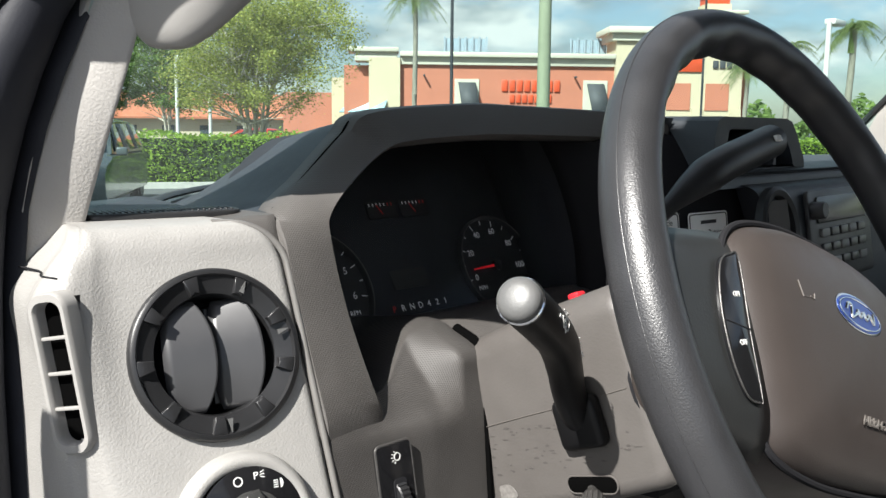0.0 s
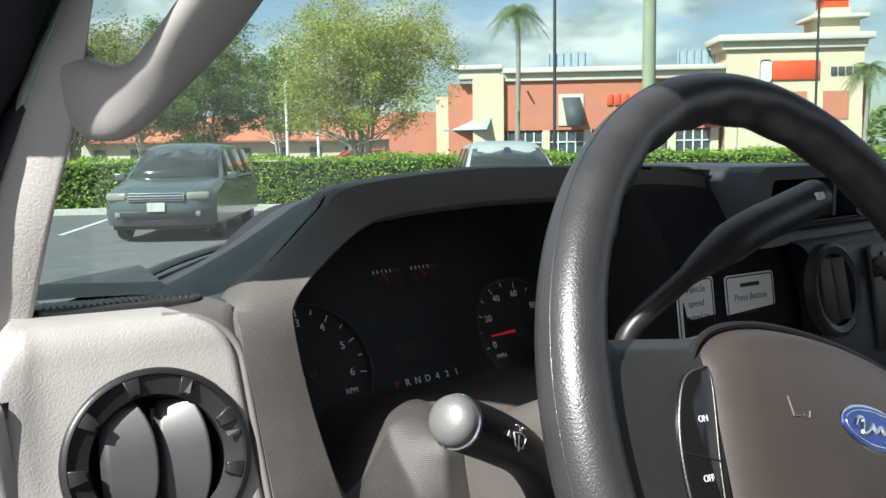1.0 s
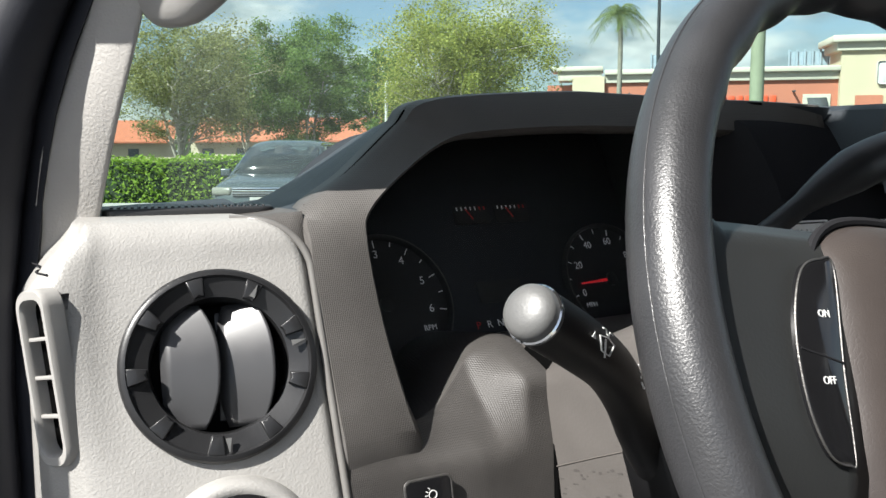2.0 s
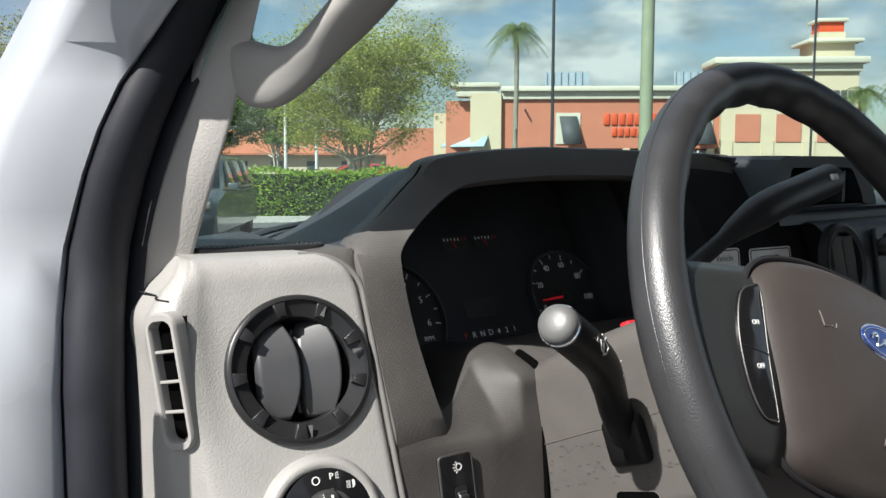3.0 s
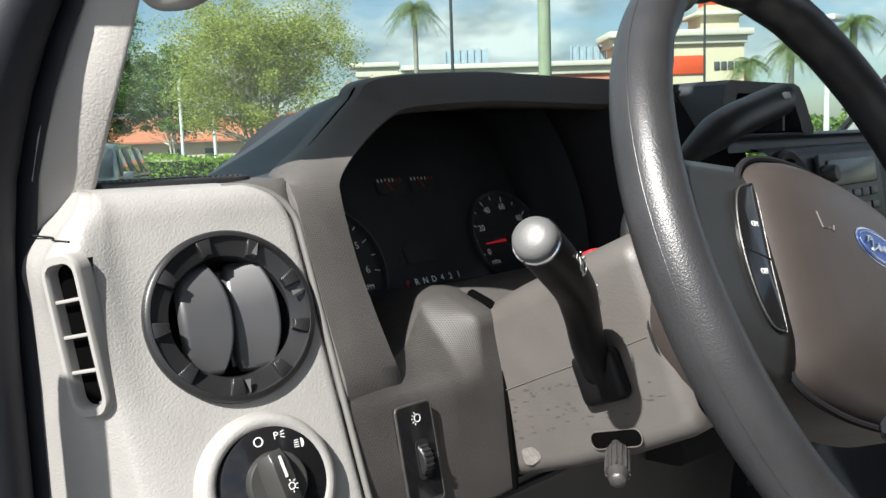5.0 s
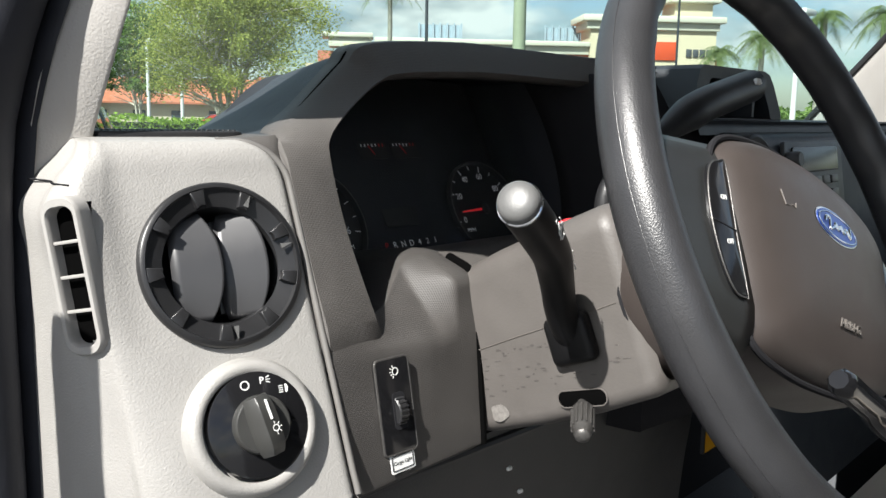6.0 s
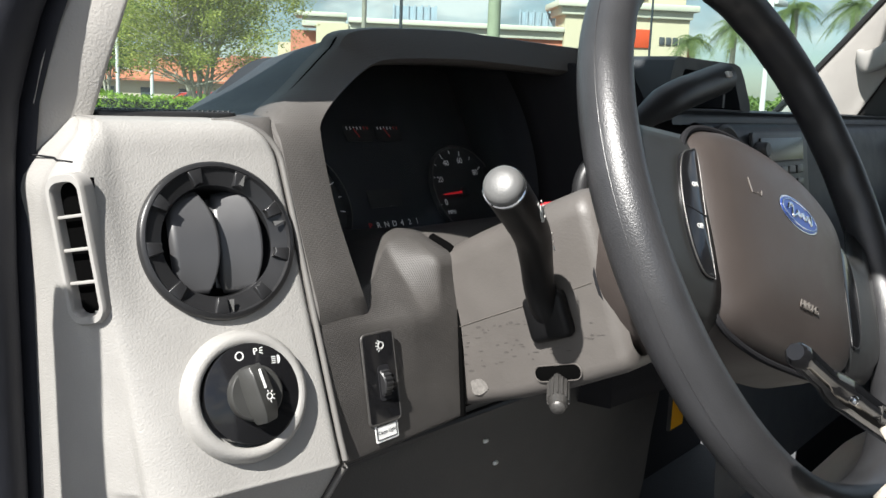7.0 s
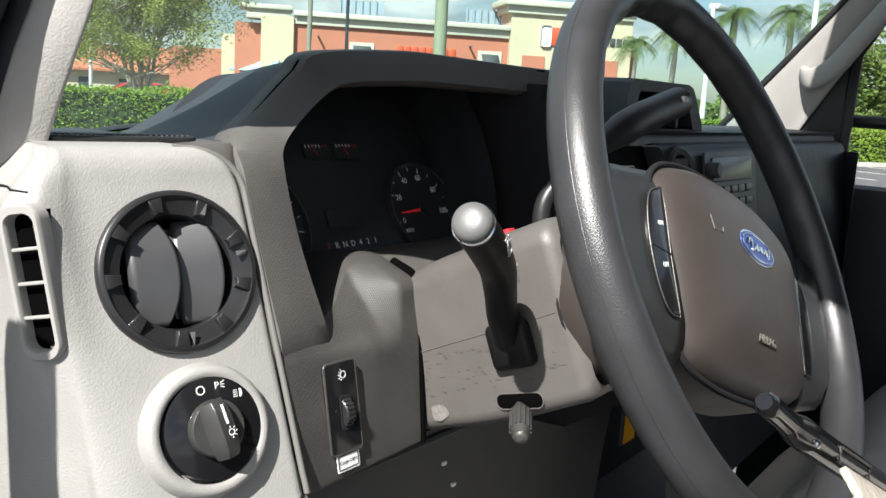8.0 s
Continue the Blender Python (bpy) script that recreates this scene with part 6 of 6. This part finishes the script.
def shops():
    """In the building's own frame: x along the front, y away from the lot, z up."""
    t = thing("shop_building", "salmon and cream stucco shop building with cornices and awnings", "building", BM)
    H = 6.75
    part("front_wall", box((BW, 0.4, H - 2.6), (BW / 2, 0.2, 2.6 + (H - 2.6) / 2)), M_RED_WALL, t, "salmon stucco wall")
    part("rear_block", box((BW + 14, 16, 6.0), (BW / 2 + 3, 8.5, 3.0)), M_RED_WALL, t)
    part("cornice", box((BW, 0.9, 0.35), (BW / 2, -0.1, H + 0.02), 0.06), M_CORNICE, t)
    part("cornice_band", box((BW, 0.55, 0.55), (BW / 2, 0.05, H - 0.42), 0.04), M_CORNICE, t)
    # shop windows below
    for k in range(5):
        x = 0.3 + k * (BW - 0.6) / 5
        w = (BW - 0.6) / 5 - 0.5
        wd = part("shop_window", box((w, 0.1, 2.2), (x + w / 2, 0.25, 1.35)), M_STORE_GLASS, t)
        for j in range(5):
            part("mullion", box((0.09, 0.12, 2.2), (x + w * j / 4, 0.16, 1.35)), M_SIGN_WHITE, wd)
        part("transom", box((w, 0.12, 0.09), (x + w / 2, 0.165, 1.75)), M_SIGN_WHITE, wd)
        part("pier", box((0.5, 0.4, 2.6), (x + w + 0.25, 0.2, 1.3)), M_CREAM, t)
    part("plinth", box((BW, 0.3, 0.25), (BW / 2, 0.2, 0.125)), M_CREAM, t)
    # framed dark awnings
    for x in (4.75, 14.0):
        a = part("wall_panel", box((1.75, 0.12, 2.2), (x, -0.03, 4.0)), M_CORNICE, t, "framed dark awning on the wall")
        sh = bmesh.new()
        vs = [sh.verts.new(p) for p in ((x - 0.62, -0.12, 4.85), (x + 0.62, -0.12, 4.85), (x + 0.95, -0.95, 2.9), (x - 0.35, -0.95, 2.9))]
        sh.faces.new(vs)
        shell(part("awning", sh, M_AWNING, a), 0.06)
    for x in (1.7, 12.5):
        part("wall_lamp", box((0.12, 0.6, 0.12), (x, -0.35, 5.3), 0.02), M_AWNING, t)
    # two rows of sign letters, unreadable
    for row, (x0, x1, z, hh, n) in enumerate(((7.2, 11.5, 4.65, 0.8, 8), (7.8, 10.9, 3.75, 0.6, 7))):
        for k in range(n):
            w = (x1 - x0) / n
            part("sign_bar", box((w * 0.78, 0.12, hh), (x0 + w * (k + 0.5), -0.06, z), 0.05), M_SIGN_RED, t)
    # roof screens
    for x, n in ((3.3, 7), (12.75, 6)):
        for k in range(n):
            part("screen_post", box((0.12, 0.1, 1.15), (x + 0.52 * k, 3.0, 7.78)), M_ROOF_RAIL, t)
            if k:
                part("screen_panel", box((0.36, 0.05, 0.95), (x + 0.52 * k - 0.26, 3.1, 7.76)), M_ROOF_RAIL, t)
    # cream corner at one end
    part("corner_pier", box((2.2, 1.2, 6.5), (-1.1, 0.2, 3.25)), M_CREAM, t, "cream corner pier")
    part("corner_wall", box((3.4, 0.5, 5.2), (-3.3, 2.2, 2.6)), M_CREAM, t)
    part("corner_cap", box((3.6, 2.4, 0.32), (-1.9, 0.6, 7.05), 0.06), M_CORNICE, t)
    part("corner_cap_base", box((3.0, 1.9, 0.7), (-1.7, 0.6, 6.6), 0.05), M_CORNICE, t)
    part("corner_sign", box((1.0, 0.1, 1.7), (-2.7, 1.5, 4.6), 0.05), M_SIGN_RED, t)
    aw = bmesh.new()
    aw.faces.new([aw.verts.new(p) for p in ((-3.6, 1.9, 3.5), (-0.9, -0.4, 3.5), (-1.2, -1.4, 2.7), (-4.4, 1.0, 2.7))])
    shell(part("corner_awning", aw, M_BLUE_AWN, t, "pale blue awning"), 0.08)
    part("side_wall", box((4.5, 0.4, 4.2), (-6.6, 4.4, 2.1)), M_RED_WALL, t)
    # cream block with the tower
    W2 = 9.2
    part("end_block", box((W2, 3.0, 7.4), (BW + W2 / 2, 1.0, 4.7)), M_CREAM, t, "cream stucco end block")
    for x in (0.4, 3.2, 6.0, 8.8):
        part("pillar", box((0.8, 0.8, 3.2), (BW + x, -0.2, 1.6)), M_CREAM, t)
    for x in (1.8, 4.6, 7.4):
        part("entry_shade", box((2.0, 0.1, 2.9), (BW + x, 1.0, 1.45)), M_STORE_GLASS, t)
        part("red_recess", box((1.7, 0.1, 1.9), (BW + x, -0.52, 4.0)), M_RED_WALL, t)
    part("end_cornice", box((W2 + 1.2, 4.2, 0.45), (BW + W2 / 2 - 0.1, 1.0, 8.6), 0.08), M_CORNICE, t)
    part("end_cornice_base", box((W2 + 0.5, 3.5, 0.6), (BW + W2 / 2 - 0.1, 1.0, 8.15), 0.05), M_CORNICE, t)
    part("shop_sign", box((3.3, 0.15, 1.3), (BW + 4.6, -0.56, 6.4), 0.05), M_SIGN_RED, t, "red shop sign panel")
    part("sign_disc", box((0.8, 0.12, 1.5), (BW + 2.6, -0.58, 6.4), 0.2), M_SIGN_WHITE, t)
    for k in range(5):
        part("dark_sign_bar", box((0.40, 0.1, 0.55), (BW + 7.2 + 0.5 * k, -0.56, 6.3), 0.03), M_AWNING, t)
    # stepped tower above
    tx, ty = BW + 8.55, 4.0
    part("tower_base", box((2.9, 2.9, 2.0), (tx, ty, 9.3)), M_CREAM, t)
    part("tower_eave", box((3.9, 3.9, 0.28), (tx, ty, 10.35), 0.08), M_CORNICE, t)
    part("tower_waist", box((1.9, 1.9, 0.6), (tx, ty, 10.75)), M_CREAM, t)
    part("tower_band", box((1.7, 1.7, 0.75), (tx, ty, 11.4)), M_SIGN_RED, t)
    part("tower_cap", box((2.2, 2.2, 0.25), (tx, ty, 11.9), 0.06), M_CORNICE, t)
    return t


shops()


def far_shops(az0, az1, d, label):
    a, b = Vector((*polar(az0, d), 0)), Vector((*polar(az1, d * 0.96), 0))
    x = (b - a).normalized()
    nn = Vector((x.y, -x.x, 0))
    if nn.dot(a) > 0:
        nn = -nn
    m = Matrix((x, -nn, Vector((0, 0, 1)))).transposed().to_4x4()
    m.translation = a
    L = (b - a).length
    t = thing("far_shop_row", label, "building", m)
    part("wall", box((L, 0.5, 2.7), (L / 2, 0, 1.35)), M_CREAM, t)
    bm = bmesh.new()
    r = [bm.verts.new(p) for p in ((0, -1.2, 2.6), (L, -1.2, 2.6), (L, 4, 5.4), (0, 4, 5.4), (0, -1.2, 2.4), (L, -1.2, 2.4))]
    bm.faces.new(r[:4]), bm.faces.new((r[0], r[1], r[5], r[4]))
    part("roof", bm, M_RED_ROOF, t, "terracotta roof")
    for k in range(int(L / 4)):
        part("window", box((1.3, 0.12, 1.0), (2 + 4 * k, -0.28, 1.2)), M_STORE_GLASS, t)
    return t


far_shops(16, 36, 105, "low cream shop row with a terracotta roof")
far_shops(4, 15, 120, "low cream building with a terracotta roof")

# woods on the horizon
vf = ([], [])
rnd = random.Random(21)


def far_place():
    a = rnd.uniform(-40, 110)
    d = rnd.uniform(170, 200)
    h = 5.0 + 2.2 * math.sin(a * 0.9) + 1.4 * math.sin(a * 2.3 + 1)
    x, y = polar(a, d)
    return Vector((x, y, rnd.uniform(0, 1) ** 0.7 * h))


leaves(26000, far_place, 0.75, vf, rnd)
woods = new("far_woods", leaf_mesh("far_woods", vf, M_LEAF_GREEN))
tagged(woods, "distant line of green trees", "woods", kind="stuff")


# ---- cars ----
def car(x, y, heading, paint, label, length=4.9, width=1.9, height=1.72, name="parked_car"):
    """Its nose points along +y of its own frame."""
    t = thing(name, label, "car", pose(x, y, 0, 0, 0, heading))
    L, W, H = length, width, height
    prof = [(L / 2 - 0.06, 0.30), (L / 2 + 0.0, 0.42), (L / 2 + 0.03, 0.58), (L / 2 + 0.0, 0.74), (L / 2 - 0.06, 0.86), (L / 2 - 0.22, 0.95), (L / 2 - 0.60, 1.03), (L / 2 - 1.10, 1.09), (L / 2 - 1.40, 1.10), (0.0, 1.09), (-L / 2 + 0.5, 1.08), (-L / 2 + 0.08, 1.04), (-L / 2, 0.8), (-L / 2 + 0.02, 0.42), (-L / 2 + 0.10, 0.30)]
    rows = []
    for f in (-1.0, -0.985, -0.94, -0.85, -0.65, -0.35, 0, 0.35, 0.65, 0.85, 0.94, 0.985, 1.0):
        e = abs(f)
        rows.append([(f * W / 2 * (1 - 0.03 * max(0, z - 0.75)), yy - (0.34 if yy > 0 else -0.22) * e ** 5 * (1 if abs(yy) > L / 2 - 0.7 else 0.0), 0.30 + (z - 0.30) * (1 - 0.11 * max(0, e - 0.82) / 0.18)) for yy, z in prof])
    bm = grid(smooth_grid(rows, 40, 36))
    for row in (rows[0], rows[-1]):
        bm.faces.new([bm.verts.new(p) for p in spline(row, 40)])
    part("body", bm, paint, t, angle=50)
    part("underside", box((W * 0.90, L * 0.86, 0.25), (0, 0, 0.34)), M_BLACK, t)
    # cabin
    cab = [(L / 2 - 1.10, 1.05), (L / 2 - 1.50, 1.34), (L / 2 - 1.92, H - 0.09), (L / 2 - 2.35, H), (0.0 - 0.5, H + 0.01), (-L / 2 + 0.75, H - 0.03), (-L / 2 + 0.42, H - 0.14), (-L / 2 + 0.15, 1.04)]
    rows = []
    for f in (-1.0, -0.97, -0.88, -0.5, 0, 0.5, 0.88, 0.97, 1.0):
        e = abs(f)
        rows.append([(f * (W / 2 - 0.05 - 0.19 * max(0, (z - 1.04) / (H - 1.04))), yy - 0.10 * e ** 3 * (1 if yy > L / 2 - 2.0 else 0), z - 0.10 * max(0, e - 0.80) / 0.20 * max(0, (z - 1.04) / (H - 1.04))) for yy, z in cab])
    bm = grid(smooth_grid(rows, 30, 24))
    for row in (rows[0], rows[-1]):
        bm.faces.new([bm.verts.new(p) for p in spline(row, 30)])
    part("cabin", bm, paint, t, angle=50)
    # glass
    y0, z0, y1, z1 = L / 2 - 1.20, 1.09, L / 2 - 1.90, H - 0.10
    def pane(name, pts):
        b = bmesh.new()
        b.faces.new([b.verts.new(p) for p in pts])
        shell(part(name, b, M_CAR_GLASS, t), 0.012)
    w0, w1 = W / 2 - 0.16, W / 2 - 0.30
    ym, zm = L / 2 - 1.50, 1.36
    b = grid([[(f * w, yy - 0.09 * abs(f) ** 3, z - 0.02 * abs(f)) for f in (-1, -0.7, -0.35, 0, 0.35, 0.7, 1)] for w, yy, z in ((w0 + 0.02, L / 2 - 1.12, 1.10), ((w0 + w1) / 2 + 0.02, ym + 0.025, zm), (w1 + 0.02, y1 + 0.03, H - 0.115))])
    shell(part("windscreen", b, M_CAR_GLASS, t), 0.012)
    pane("rear_window", [(-w0, -L / 2 + 0.14, 1.12), (w0, -L / 2 + 0.14, 1.12), (w1, -L / 2 + 0.40, H - 0.14), (-w1, -L / 2 + 0.40, H - 0.14)])
    for sg in (-1, 1):
        for ya, yb in ((L / 2 - 1.55, 0.05), (-0.05, -1.05), (-1.15, -L / 2 + 0.55)):
            xa, xb = sg * (W / 2 - 0.055), sg * (W / 2 - 0.215)
            yt = min(ya, L / 2 - 2.05)
            pane("side_window", [(xa, ya, 1.10), (xa, yb, 1.10), (xb, yb, H - 0.13), (xb, yt, H - 0.13)])
        m_ = part("door_mirror", box((0.20, 0.10, 0.15), (sg * (W / 2 + 0.08), L / 2 - 1.45, 1.10), 0.03, 3), paint, t)
        part("headlamp", box((0.40, 0.16, 0.15), (sg * (W / 2 - 0.27), L / 2 - 0.12, 0.80), 0.05, 3, rot=Matrix.Rotation(radians(-sg * 16), 3, "Z")), M_LAMP, t, "clear headlamp")
        part("fog_lamp", box((0.20, 0.06, 0.10), (sg * (W / 2 - 0.32), L / 2 - 0.05, 0.50), 0.03), M_LAMP, t)
        for yy in (L / 2 - 0.95, -L / 2 + 0.95):
            w = part("wheel", lathe([(0.0, -0.11), (0.27, -0.11), (0.335, -0.08), (0.345, 0.0), (0.335, 0.08), (0.27, 0.11), (0, 0.11)], 28), M_RUBBER, t, "black tyre", m=Matrix.Translation((sg * (W / 2 - 0.12), yy, 0.345)) @ Matrix.Rotation(radians(90), 4, "Y"))
            part("rim", lathe([(0.0, -0.118), (0.21, -0.116), (0.235, -0.10), (0.235, 0.10), (0.21, 0.116), (0, 0.118)], 20), M_SILVER, w)
    part("grille", box((W * 0.50, 0.08, 0.15), (0, L / 2 + 0.0, 0.80), 0.02), M_CHROME, t, "bright chrome grille")
    for k in range(3):
        part("grille_bar", box((W * 0.48, 0.02, 0.02), (0, L / 2 + 0.045, 0.755 + 0.045 * k)), M_BLACK, t)
    part("lower_intake", box((W * 0.66, 0.06, 0.12), (0, L / 2 + 0.0, 0.50), 0.02), M_BLACK, t)
    part("plate_blank", box((0.30, 0.02, 0.15), (0, L / 2 + 0.05, 0.63)), M_KERB, t)
    return t


fx, fy = Vector((5.4, 14.45)), Vector((0.58, 0.81))
cc = fx + fy * 2.45
car(cc.x, cc.y, math.degrees(math.atan2(fy.x, -fy.y)) , M_GREY_CAR, "dark grey crossover with a chrome grille, parked facing the van", name="parked_crossover")
gx, gy = polar(43.0, 17.0)
car(gx, gy, math.degrees(math.atan2(fy.x, -fy.y)), M_SILVER_CAR, "silver grey car parked by the hedge", 4.6, 1.85, 1.66)
rx_, ry_ = polar(33.0, 58)
car(rx_, ry_, 60, M_RED_CAR, "red car parked beyond the hedge", 4.6, 1.8, 1.5)
